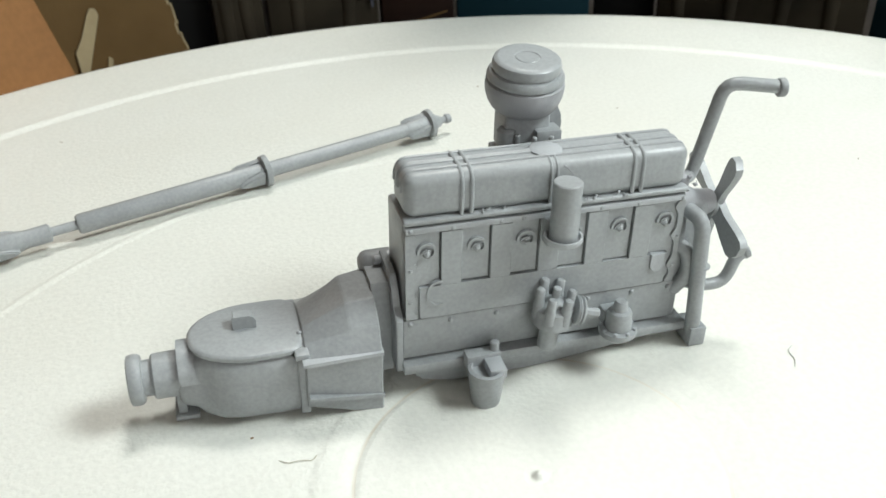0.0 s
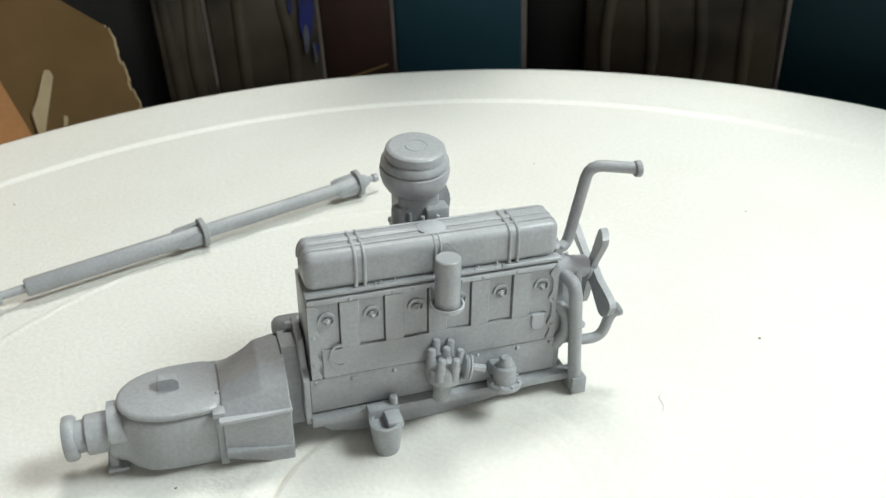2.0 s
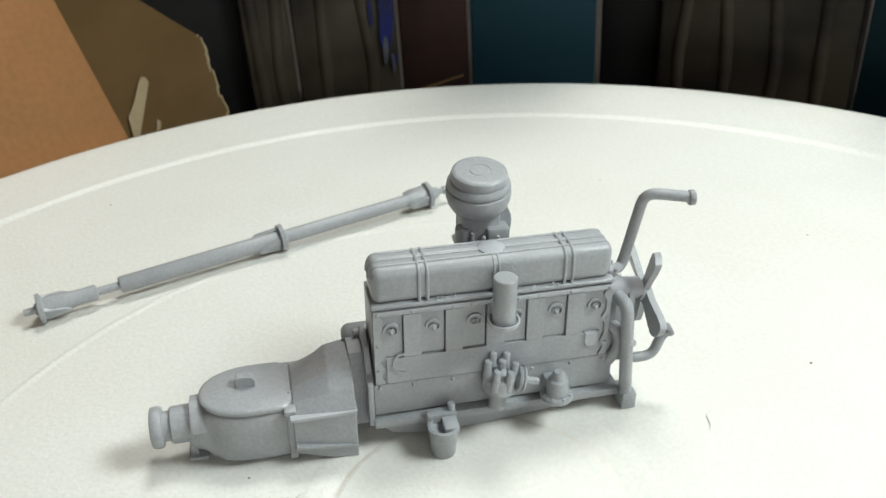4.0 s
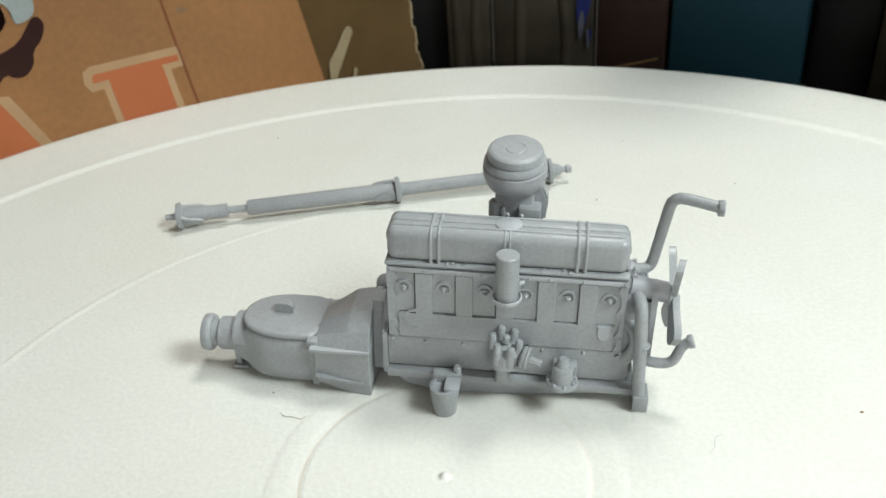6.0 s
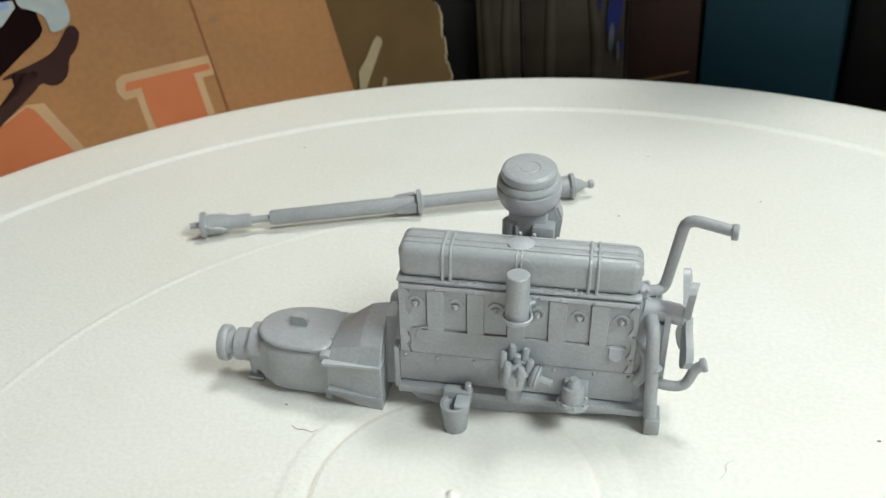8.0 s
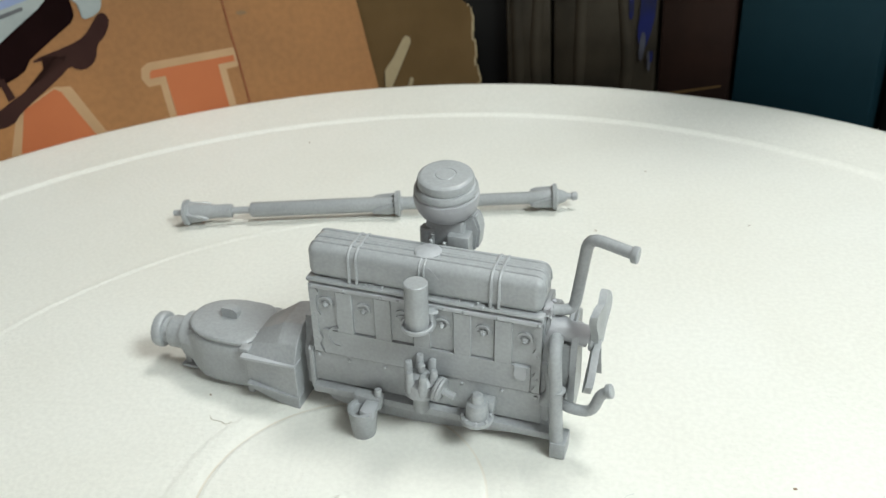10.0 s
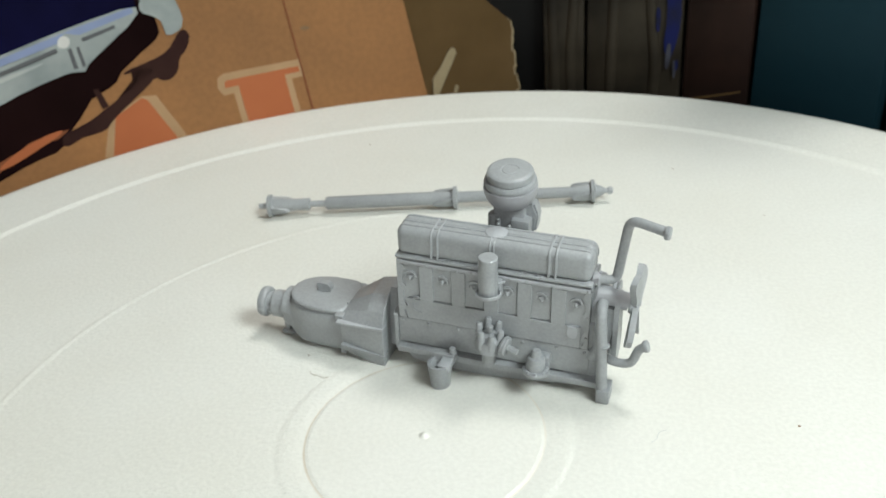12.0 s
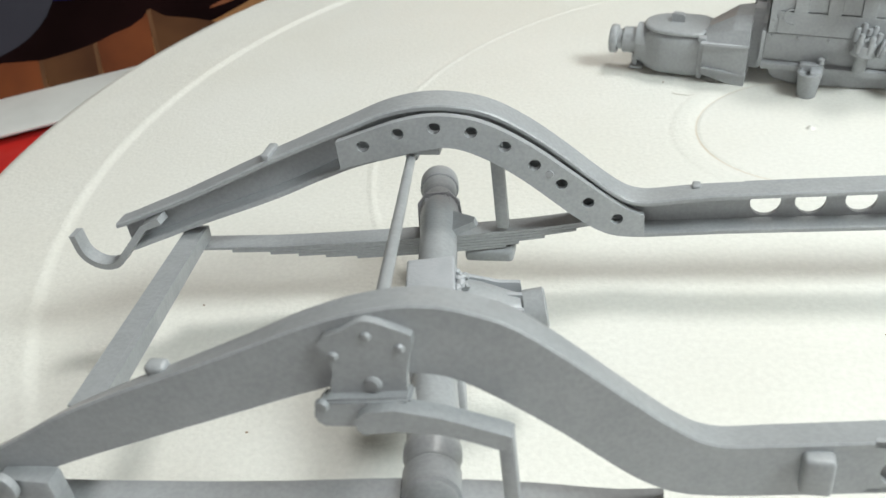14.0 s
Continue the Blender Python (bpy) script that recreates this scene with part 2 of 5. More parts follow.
prof = [(17.6, 0.0), (17.9, 0.01), (18.6, 0.05), (19.2, 0.06), (19.6, 0.03), (19.85, -0.02), (20.1, -0.035), (20.4, -0.015), (20.9, 0.0), (21.2, 0.0), (40, 0.0), (63.7, 0.0), (63.9, 0.0), (64.3, 0.13), (64.8, 0.13), (65.2, 0.0), (65.4, 0.0),
        (90, 0.0), (108.6, 0.0), (108.9, 0.0), (109.5, 0.22), (110.1, 0.42), (110.6, 0.46), (111.1, 0.42), (111.6, 0.42), (126.4, 0.5), (126.8, 0.5), (128.2, 0.25), (128.9, -0.4), (129.1, -2.0),
        (129.3, -14.0), (127.5, -14.0), (127.0, -3.0), (60, -2.2), (17.6, -2.2)]
part("rim_and_field", lathe(B(), prof, n=300), WHITE, LID, smooth=60)
prof = [(0.0, 0.35), (0.35, 0.3), (0.5, 0.0), (0.9, -0.12), (1.3, 0.0), (1.45, 0.0), (15.5, 0.0), (15.5, 0.0), (15.8, -0.06), (16.1, -0.15), (16.45, -0.11), (17.0, -0.03), (17.6, 0.0), (17.6, -2.2), (0, -2.2)]
part("centre_disc", lathe(B(), prof, n=160), WHITE_SMOOTH, LID, "smooth round centre with a moulding nub", smooth=60)

part("dirt_ring", lathe(B(), [(15.95, -0.085), (16.1, -0.13), (16.25, -0.11)], n=160), GRIME, LID, "brownish dirt caught in the round groove", smooth=60)

# ---- model engine ----
ENGINE = thing("model_engine", "grey plastic model of a six-cylinder engine with its gearbox", "model engine",
               pose(-3.1 * MM, 14.8 * MM, 15.7 * MM, 0, 3.24, -10.06))
PLUGS = [4.68 * i for i in range(6)]

# crankcase and cylinder block with its raised side frame
bm = B()
box(bm, -1.95, 25.3, 0.45, 6.4, -8.2, 2.7, 0.1)
BLOCK = part("block", bm, GREY, ENGINE)
bm = B()
box(bm, -2.15, 25.5, -0.16, 8.2, -11.45, -7.16, 0.1)
part("crankcase", bm, GREY, BLOCK)
PROUD = -0.32


def scallops(x, sign, z0, z1):
    """The wavy end of the side frame, dodging its bolts."""
    out = []
    for z in np.linspace(z0, z1, 40):
        dent = sum(math.exp(-((z - c) / 0.55) ** 2) for c in (1.4, -1.7, -5.0, -6.9))
        out.append((x + sign * 0.42 * dent, float(z)))
    return out


# lower part of the frame between wavy end strips
bm = B()
prism(bm, [(-0.62, -3.6), (-0.62, -6.85), (-0.45, -7.0), (24.0, -7.0), (24.18, -6.85), (24.18, -3.6)], 1, PROUD, 0.5)
part("lower_panel", bm, GREY, BLOCK, smooth=25)
for side, x in ((scallops(-1.2, 1, 2.0, -7.0), -1.93), (scallops(24.75, -1, 2.0, -7.0), 25.28)):
    bm = B()
    prism(bm, [*side, (x, side[-1][1]), (x, side[0][1])], 1, PROUD * 0.9, 0.5)
    part("scalloped_edge", bm, GREY, BLOCK, smooth=25)
# the ledge's lit look is in its paler colour, the plastic is the same
bm = B()
box(bm, -1.9, 25.2, PROUD - 0.06, 0.5, 2.08, 2.66, 0.06)
part("upper_ledge", bm, GREY_PALE, BLOCK)
for a, c in zip(PLUGS, PLUGS[1:]):
    bm = B()
    box(bm, a + 1.36, c - 1.36, PROUD, 0.5, -3.61, 2.02, 0.05, 1)
    part("rib", bm, GREY, BLOCK)
for x0, x1 in ((-1.93, -0.5), (24.1, 25.28)):
    bm = B()
    box(bm, x0, x1, -0.02, 0.5, -7.06, 2.0)
    part("edge_strip", bm, GREY, BLOCK)
# the floors of the pockets, with a deep joint along one side and the foot
for k, x in enumerate(PLUGS):
    bm = B()
    box(bm, x - (1.36 if k else 1.3), x + (1.22 if k < 5 else 1.5), -0.04, 0.5, -3.46, 2.0)
    part("pocket_floor", bm, GREY, BLOCK)
for x in PLUGS:
    bm = B()
    pts = [(x + 0.9 * math.cos(t), 0.9 * math.sin(t) + 0.1) for t in np.linspace(-0.75, math.pi + 0.2, 20)]
    pts += [(x + 0.66 * math.cos(t), 0.66 * math.sin(t) + 0.1) for t in np.linspace(math.pi + 0.2, -0.75, 20)]
    prism(bm, pts, 1, -0.34, 0.0)
    part("plug_recess", bm, GREY, BLOCK)
    bm = B()
    lathe(bm, [(0, 0.0), (0.5, 0.0), (0.5, 0.15), (0.34, 0.2), (0.33, 0.32), (0.24, 0.38), (0.22, 0.5), (0.14, 0.55), (0, 0.56)], along((x, 0.0, -0.1), (x + 0.08, -1, -0.5)), 16)
    part("spark_plug", bm, GREY, BLOCK)
bolt_me = None
BOLTS = [(x, 2.3) for x in (2.4, 6.9, 9.0, 14.3, 16.6, 20.4, 24.9)] + [(-1.5, z) for z in (2.4, -1.75, -5.1, -7.6)] + [(x, -7.7) for x in (2.4, 6.9, 16.3, 21.0, 24.9)] + [(24.95, -1.9), (24.95, -5.2)]
for x, z in BOLTS:
    if bolt_me is None:
        ob = part("bolt", lathe(B(), [(0, 0.26), (0.13, 0.24), (0.22, 0.17), (0.26, 0.06), (0.27, 0.0)], pose(0, 0, 0, 90, 0, 0), 12), GREY, BLOCK)
        bolt_me = ob.data
    else:
        ob = new("bolt", bolt_me)
        ob.parent = BLOCK
    ob.location = (x * MM, -0.00012 if z < 2 else -0.00022, z * MM)
# core covers: a low arch at one end, a raised tongue at the other
bm = B()
arch = [(1.0 + 1.0 * math.cos(t), -4.4 + 1.35 * math.sin(t)) for t in np.linspace(1.5 * math.pi, 0.5 * math.pi, 17)]
prism(bm, [*arch, (1.5, -3.05), (1.5, -3.3), *[(1.0 + 0.76 * math.cos(t), -4.4 + 1.1 * math.sin(t)) for t in np.linspace(0.5 * math.pi, 1.5 * math.pi, 17)], (1.5, -5.5), (1.5, -5.75)], 1, PROUD - 0.14, 0.0)
part("core_cover", bm, GREY, BLOCK)
bm = B()
prism(bm, [(22.4, -3.5), (23.85, -3.5), *[(23.12 + 0.73 * math.cos(t), -4.75 + 0.75 * math.sin(t)) for t in np.linspace(0, -math.pi, 14)]], 1, PROUD - 0.22, 0.0)
bmesh.ops.bevel(bm, geom=[e for e in bm.edges if all(v.co.y < PROUD - 0.1 for v in e.verts)], offset=0.08, segments=1, affect="EDGES")
part("core_cover", bm, GREY_PALE, BLOCK)
# black disc paints the dark of a tiny hole, nothing is recessed
bm = B()
lathe(bm, [(0, 0.03), (0.14, 0.02), (0.16, 0)], pose(-1.2, -0.05, 0.8, 90, 0, 0), 10)
part("dark_dot", bm, BLACK, BLOCK, "tiny raised black disc, its colour standing in for a shaded hole")

# head gasket rim and valve cover
bm = B()
box(bm, -1.95, 25.3, 0.35, 5.4, 2.6, 3.1, 0.05)
part("cylinder_head", bm, GREY_WORN, ENGINE)
bm = B()
box(bm, -2.1, 25.4, -0.42, 5.3, 2.92, 3.42, 0.2, 3)
box(bm, -1.9, 25.15, -0.1, 4.9, 3.3, 7.5, 1.05, 6)
COVER = part("valve_cover", bm, GREY, ENGINE)
for y in (1.15, 2.3, 2.65, 3.85):
    bm = B()
    tube(bm, [(-1.86, y, 5.6), (-1.82, y, 6.6), (-1.35, y, 7.36), (-0.85, y, 7.5), (24.1, y, 7.5), (24.6, y, 7.36), (25.06, y, 6.6), (25.1, y, 5.6)], 0.2, 8)
    part("long_bead", bm, GREY, COVER)
for x in (3.2, 4.1, 19.5, 20.4):
    bm = B()
    tube(bm, [(x, -0.1, 3.5), (x, -0.12, 6.4), (x, 0.22, 7.2), (x, 1.05, 7.54), (x, 3.85, 7.54), (x, 4.6, 7.2), (x, 4.92, 6.4), (x, 4.9, 3.5)], 0.21, 8)
    part("cross_band", bm, GREY, COVER)
for x in (11.45, 12.0):
    bm = B()
    tube(bm, [(x, -0.1, 3.5), (x, -0.12, 6.4), (x, 0.22, 7.2), (x, 1.05, 7.52), (x, 1.6, 7.52)], 0.15, 8)
    part("cross_band", bm, GREY, COVER)
bm = B()
lathe(bm, [(0, 0.25), (1.32, 0.25), (1.5, 0.15), (1.53, -0.3), (0, -0.3)], Matrix.Translation((11.75, 2.45, 7.5)), 40)
part("filler_cap", bm, GREY_PALE, COVER)
bm = B()
for x, y in ((11.4, 4.35), (13.0, 4.2)):
    rod(bm, (x, y, 7.3), (x, y, 7.95), 0.24, n=10)
part("knob", bm, GREY, COVER)
bm = B()
tube(bm, [(12.6, -0.02, 7.0), (13.3, -0.09, 6.4), (13.7, -0.1, 5.8)], 0.05, 6)
part("scratch", bm, GREY_WORN, COVER)
# flecks of glue and flash along the cover's foot
rnd = random.Random(4)
bm = B()
for x0, x1, n in ((5.0, 7.4, 14), (14.2, 18.6, 12), (18.6, 19.3, 7), (25.0, 26.2, 8)):
    for i in range(n):
        x = rnd.uniform(x0, x1)
        bmesh.ops.create_icosphere(bm, subdivisions=1, radius=rnd.uniform(0.06, 0.17), matrix=Matrix.Translation((x, rnd.uniform(-0.42, -0.1), rnd.uniform(3.1, 3.8))))
part("flash", bm, GREY_PALE, COVER, "rough bits of moulding flash")

# sump and its rail
bm = B()
box(bm, -2.1, 26.4, 0.35, 8.2, -12.1, -11.4)
part("rail_groove", bm, GREY, ENGINE)
bm = B()
box(bm, -2.3, 27.2, -1.05, 8.8, -12.8, -11.78, 0.14)
part("pan_rail", bm, GREY, ENGINE)
bm = B()
side = [(-1.5, -12.7), (25.0, -12.7), (23.8, -13.9), (15.0, -14.6), (11.0, -15.0), (3.0, -15.4), (-0.6, -14.6)]
prism(bm, side, 1, -0.1, 7.2)
bmesh.ops.bevel(bm, geom=list(bm.edges), offset=0.4, segments=3, affect="EDGES")
part("oil_pan", bm, GREY, ENGINE)

# oil filter
bm = B()
rod(bm, (12.0, -2.5, 0.85), (12.0, -2.5, 6.7), 1.3, n=32, lip=0.1)
FILTER = part("oil_filter", bm, GREY, ENGINE)
bm = B()
lathe(bm, [(0, 0), (1.4, 0), (1.64, 0.12), (1.76, 0.35), (1.74, 0.66), (1.66, 0.72), (1.56, 0.66), (1.48, 0.25), (1.3, 0.2), (0, 0.2)], Matrix.Translation((12.0, -2.5, 0.7)), 32)
part("base_ring", bm, GREY_PALE, FILTER)
bm = B()
box(bm, 10.9, 13.4, -1.6, 0.0, -0.3, 2.3, 0.2)
part("bracket", bm, GREY, FILTER)
bm = B()
tube(bm, [(13.0, -1.2, 2.0), (13.8, -0.7, 2.1)], 0.26, 10)
part("stub_pipe", bm, GREY_PALE, FILTER)

# distributor
DIST = part("distributor", lathe(B(), [(0, 0), (0.8, 0), (0.95, 0.15), (0.95, 2.8), (1.25, 3.2), (0, 3.2)], along((11.75, -1.5, -11.6), (12.1, -2.0, -5.0)), 24), GREY, ENGINE)
axis = along((11.75, -1.5, -11.6), (12.1, -2.0, -5.0))
bm = B()
lathe(bm, [(0, 3.0), (1.7, 3.0), (1.98, 3.2), (2.0, 3.55), (1.85, 3.75), (1.8, 4.9), (1.3, 5.3), (0.7, 5.7), (0, 5.8)], axis, 28)
part("cap", bm, GREY, DIST)
for i in range(6):
    t = 2 * math.pi * i / 6 + 0.35
    foot = axis @ Vector((1.4 * math.cos(t), 1.4 * math.sin(t), 3.8))
    top = axis @ Vector((1.6 * math.cos(t), 1.6 * math.sin(t), 6.9 + 0.3 * math.sin(t)))
    bm = B()
    d = (top - foot).length
    lathe(bm, [(0, 0), (0.6, 0), (0.55, d * 0.5), (0.46, d * 0.56), (0.44, d - 0.2), (0.3, d - 0.04), (0, d)], along(foot, top), 14)
    part("lead_tower", bm, GREY, DIST)
bm = B()
rod(bm, axis @ Vector((0, 0, 6.0)), axis @ Vector((0.05, 0, 7.1)), 0.42, n=14)
part("lead_tower", bm, GREY, DIST)
bm = B()
lathe(bm, [(0, 0), (0.9, 0), (1.35, 0.2), (1.45, 0.45), (1.3, 0.6), (1.45, 0.75), (1.3, 1.0), (0.5, 1.1), (0.45, 1.2), (0, 1.2)], along((13.8, -2.3, -7.15), (15.2, -2.55, -7.4)), 24)
part("vacuum_unit", bm, GREY, DIST)
bm = B()
rod(bm, (14.6, -2.5, -7.3), (16.3, -2.8, -7.65), 0.48, n=8)
part("vacuum_pipe", bm, GREY, DIST)
bm = B()
rod(bm, (12.6, -1.9, -7.3), (14.2, -2.35, -7.2), 0.6, n=14)
part("vacuum_arm", bm, GREY, DIST)

# fuel pump
at = Matrix.Translation((18.75, -2.4, -11.4))
PUMP = part("fuel_pump", lathe(B(), [(0, 0), (0.9, 0), (1.3, 0.35), (1.45, 0.7), (1.85, 0.85), (1.9, 1.15), (1.8, 1.35), (1.3, 1.45), (1.22, 3.1), (1.1, 3.35), (0.75, 3.5), (0.65, 4.3), (0.5, 4.5), (0, 4.55)], at, 30), GREY, ENGINE)
for i in range(8):
    t = 2 * math.pi * i / 8 + 0.2
    bm = B()
    rod(bm, at @ Vector((1.6 * math.cos(t), 1.6 * math.sin(t), 1.1)), at @ Vector((1.6 * math.cos(t), 1.6 * math.sin(t), 1.65)), 0.2, n=8, lip=0.05)
    part("screw", bm, GREY_PALE, PUMP)
bm = B()
box(bm, 17.6, 20.4, -1.6, 0.0, -10.4, -8.6, 0.3)
part("inlet", bm, GREY, PUMP)

# engine mount with its cup
bm = B()
lathe(bm, [(0, 0), (1.15, 0), (1.35, 0.25), (1.75, 4.0), (1.8, 4.5), (1.45, 4.6), (1.4, 4.1), (0, 3.9)], Matrix.Translation((5.1, -3.3, -16.1)), 30)
MOUNT = part("mount_cup", bm, GREY, ENGINE)
bm = B()
box(bm, 3.5, 6.9, -2.3, -0.9, -12.6, -10.9, 0.15)
part("bracket", bm, GREY, MOUNT)
bm = B()
box(bm, 5.1, 6.8, -4.4, -2.1, -12.3, -11.2, 0.18)
part("lug", bm, GREY_PALE, MOUNT)
bm = B()
rod(bm, (6.4, -1.5, -11.6), (6.4, -1.5, -10.0), 0.46, n=14)
part("ear", bm, GREY, MOUNT)

# bell housing
bm = B()
def ring(pts):
    return [bm.verts.new(p) for p in pts]
# section at the gearbox end and at the engine end, from foot to crown
secA = [(-11.5, -0.6, -15.0), (-11.4, -0.9, -9.5), (-11.3, 1.0, -8.7), (-11.2, 3.0, -8.2), (-11.2, 5.8, -8.2), (-11.3, 7.6, -8.7), (-11.4, 9.5, -9.5), (-11.5, 9.2, -15.0)]
secB = [(-7.1, -1.1, -16.0), (-7.1, -1.25, -9.45), (-7.1, 0.0, -7.3), (-7.1, 2.0, -5.6), (-7.1, 6.8, -5.6), (-7.1, 8.7, -7.3), (-7.1, 9.8, -9.45), (-7.1, 9.6, -16.0)]
secC = [(-4.4, -1.3, -16.2), (-4.4, -1.35, -9.4), (-4.4, -0.2, -7.0), (-4.4, 1.8, -5.2), (-4.4, 7.0, -5.2), (-4.4, 8.9, -7.0), (-4.4, 9.9, -9.4), (-4.4, 9.9, -16.2)]
rings = [ring(s) for s in (secA, secB, secC)]
for a, c in zip(rings, rings[1:]):
    for i in range(len(a)):
        j = (i + 1) % len(a)
        bm.faces.new((a[i], a[j], c[j], c[i]))
bm.faces.new(rings[0])
bm.faces.new(rings[-1])
bmesh.ops.recalc_face_normals(bm, faces=bm.faces)
bmesh.ops.bevel(bm, geom=[e for e in bm.edges if e.calc_face_angle(0) > 0.2], offset=0.12, segments=1, affect="EDGES")
BELL = part("bell_housing", bm, GREY, ENGINE, smooth=8)
bm = B()
prism(bm, [(-11.7, -9.65), (-4.3, -9.55), (-4.3, -9.2), (-11.7, -9.3)], 1, -1.55, 0.4)
part("side_ledge", bm, GREY_PALE, BELL)
bm = B()
prism(bm, [(-11.3, -13.4), (-4.3, -14.2), (-4.3, -14.6), (-11.3, -13.7)], 1, -1.45, 0.2)
part("lower_ledge", bm, GREY, BELL)
bm = B()
pts = [(-0.35, -12.8), (-0.35, -6.9), (0.9, -6.2), (1.3, -4.8), (2.4, -3.4), (6.6, -3.2), (8.5, -5.4), (10.1, -9.0), (10.1, -12.8)]
prism(bm, pts, 0, -2.85, -2.2)
bmesh.ops.bevel(bm, geom=list(bm.edges), offset=0.1, segments=2, affect="EDGES")
part("flange", bm, GREY, BELL)
bm = B()
pts = [(1.8, -14.0), (1.7, -9.2), (2.4, -6.4), (3.0, -4.6), (6.2, -4.6), (7.2, -6.4), (8.4, -9.2), (8.4, -14.0)]
prism(bm, pts, 0, -4.5, -2.7)
part("neck", bm, GREY, BELL)
bm = B()
lathe(bm, [(0, 0), (0.7, 0.08), (1.1, 0.4), (1.3, 0.9), (1.3, 3.2), (0, 3.2)], along((-4.9, 7.4, -5.0), (-1, 7.4, -5.0)), 26)
STARTER = part("starter_motor", bm, GREY, ENGINE)
bm = B()
rod(bm, (-3.6, 6.2, -4.0), (-1.6, 6.2, -4.0), 0.4, n=12)
part("solenoid", bm, GREY_PALE, STARTER)

# gearbox with its oval top plate
bm = B()
N = 30
def oval(scale, z, cx=-15.6):
    out = []
    for i in range(N):
        t = 2 * math.pi * i / N
        c, s = math.cos(t), math.sin(t)
        x = cx + (5.9 if c < 0 else 4.4) * scale * math.copysign(abs(c) ** (1.0 if c < 0 else 0.32), c)
        y = 4.5 + 4.3 * scale * math.copysign(abs(s) ** (0.9 if c < 0 else 0.6), s)
        out.append((x, y, z))
    return out
# body lofted along the shaft: narrow at the tail, full under the plate
M = 36
rings = []
for x, w, top, foot in ((-22.9, 2.3, -10.6, -15.2), (-22.6, 2.55, -10.2, -15.6), (-21.4, 2.75, -9.6, -15.9), (-20.7, 2.9, -9.15, -16.05), (-20.0, 3.3, -9.1, -16.2), (-19.2, 3.85, -9.1, -16.3), (-17.6, 4.25, -9.1, -16.35), (-14.0, 4.4, -9.1, -16.4), (-11.6, 4.4, -9.1, -16.3)):
    loop = []
    k = 1.0 if x < -22 else (0.8 if x < -20.8 else 0.36)
    for i in range(M):
        c, sn = math.cos(2 * math.pi * i / M), math.sin(2 * math.pi * i / M)
        loop.append((x, 4.4 + w * math.copysign(abs(c) ** k, c), (top + foot) / 2 + (top - foot) / 2 * math.copysign(abs(sn) ** k, sn)))
    rings.append(ring(loop))
for a, c in zip(rings, rings[1:]):
    for i in range(M):
        bm.faces.new((a[i], a[(i + 1) % M], c[(i + 1) % M], c[i]))
bm.faces.new(rings[0])
bm.faces.new(rings[-1])
BOXG = part("gearbox", bm, GREY, ENGINE, smooth=50)
bm = B()
rings = [ring(oval(k, z)) for k, z in ((0.96, -9.3), (1.02, -9.2), (1.03, -8.85), (1.0, -8.66), (0.95, -8.6), (0.5, -8.45))]
for a, c in zip(rings, rings[1:]):
    for i in range(N):
        bm.faces.new((a[i], a[(i + 1) % N], c[(i + 1) % N], c[i]))
bm.faces.new(rings[0])
bm.faces.new(rings[-1])
part("top_plate", bm, GREY, BOXG)
bm = B()
prism(bm, [(-1.0, 0), (1.0, 0), (1.0, 0.8), (0.75, 1.15), (0.4, 1.3), (-1.0, 1.3)], 1, -0.65, 0.65)
bmesh.ops.transform(bm, matrix=Matrix.Translation((-16.3, 5.0, -8.5)), verts=bm.verts)
bmesh.ops.bevel(bm, geom=list(bm.edges), offset=0.08, segments=1, affect="EDGES")
part("gear_lever_stub", bm, GREY, BOXG)
bm = B()
box(bm, -12.1, -11.2, -0.35, 9.0, -15.9, -9.0, 0.15)
part("joint_flange", bm, GREY, BOXG)
bm = B()
box(bm, -12.3, -11.0, -0.65, 0.6, -9.5, -8.8, 0.15)
part("joint_lug", bm, GREY, BOXG)
bm = B()
bmesh.ops.create_icosphere(bm, subdivisions=2, radius=0.26, matrix=Matrix.Translation((-11.5, 2.6, -8.6)))
part("flange_bolt", bm, GREY_PALE, BOXG)
# tail housing and output flange
bm = B()
rod(bm, (-25.15, 4.13, -12.2), (-21.8, 4.25, -12.2), 2.15, 2.2, n=32, lip=0.2)
rod(bm, (-26.4, 4.1, -12.2), (-24.9, 4.14, -12.2), 1.72, 1.72, n=28, lip=0.05)
TAIL = part("tail_housing", bm, GREY, ENGINE)
bm = B()
lathe(bm, [(0, 0), (2.0, 0), (2.32, 0.12), (2.4, 0.35), (2.42, 0.8), (2.36, 1.1), (2.2, 1.3), (1.9, 1.36), (0, 1.36)], along((-27.3, 4.05, -12.2), (-20, 4.3, -12.2)), 36)
part("output_flange", bm, GREY, TAIL)
# collar shoulder: upper half only, flat underneath
bm = B()
arc = [(4.3 + 2.75 * math.cos(t), -11.9 + 2.75 * math.sin(t)) for t in np.linspace(0, math.pi, 22)]
prism(bm, arc, 0, -22.7, -20.7)
bmesh.ops.bevel(bm, geom=[e for e in bm.edges if abs(e.verts[0].co.x - e.verts[1].co.x) < 0.01], offset=0.15, segments=2, affect="EDGES")
part("collar_shoulder", bm, GREY, TAIL)
bm = B()
box(bm, -23.6, -21.4, 2.4, 6.3, -16.6, -16.1, 0.12)
part("foot_plate", bm, GREY, TAIL)
bm = B()
box(bm, -23.3, -22.4, 2.9, 5.6, -16.4, -13.2, 0.2)
part("foot_web", bm, GREY, TAIL)

# air cleaner on its carburettor
at = Matrix.Translation((11.85, 8.8, 11.5)) @ Matrix.Rotation(radians(7), 4, "X") @ Matrix.Translation((0, 0, -11.5))
bm = B()
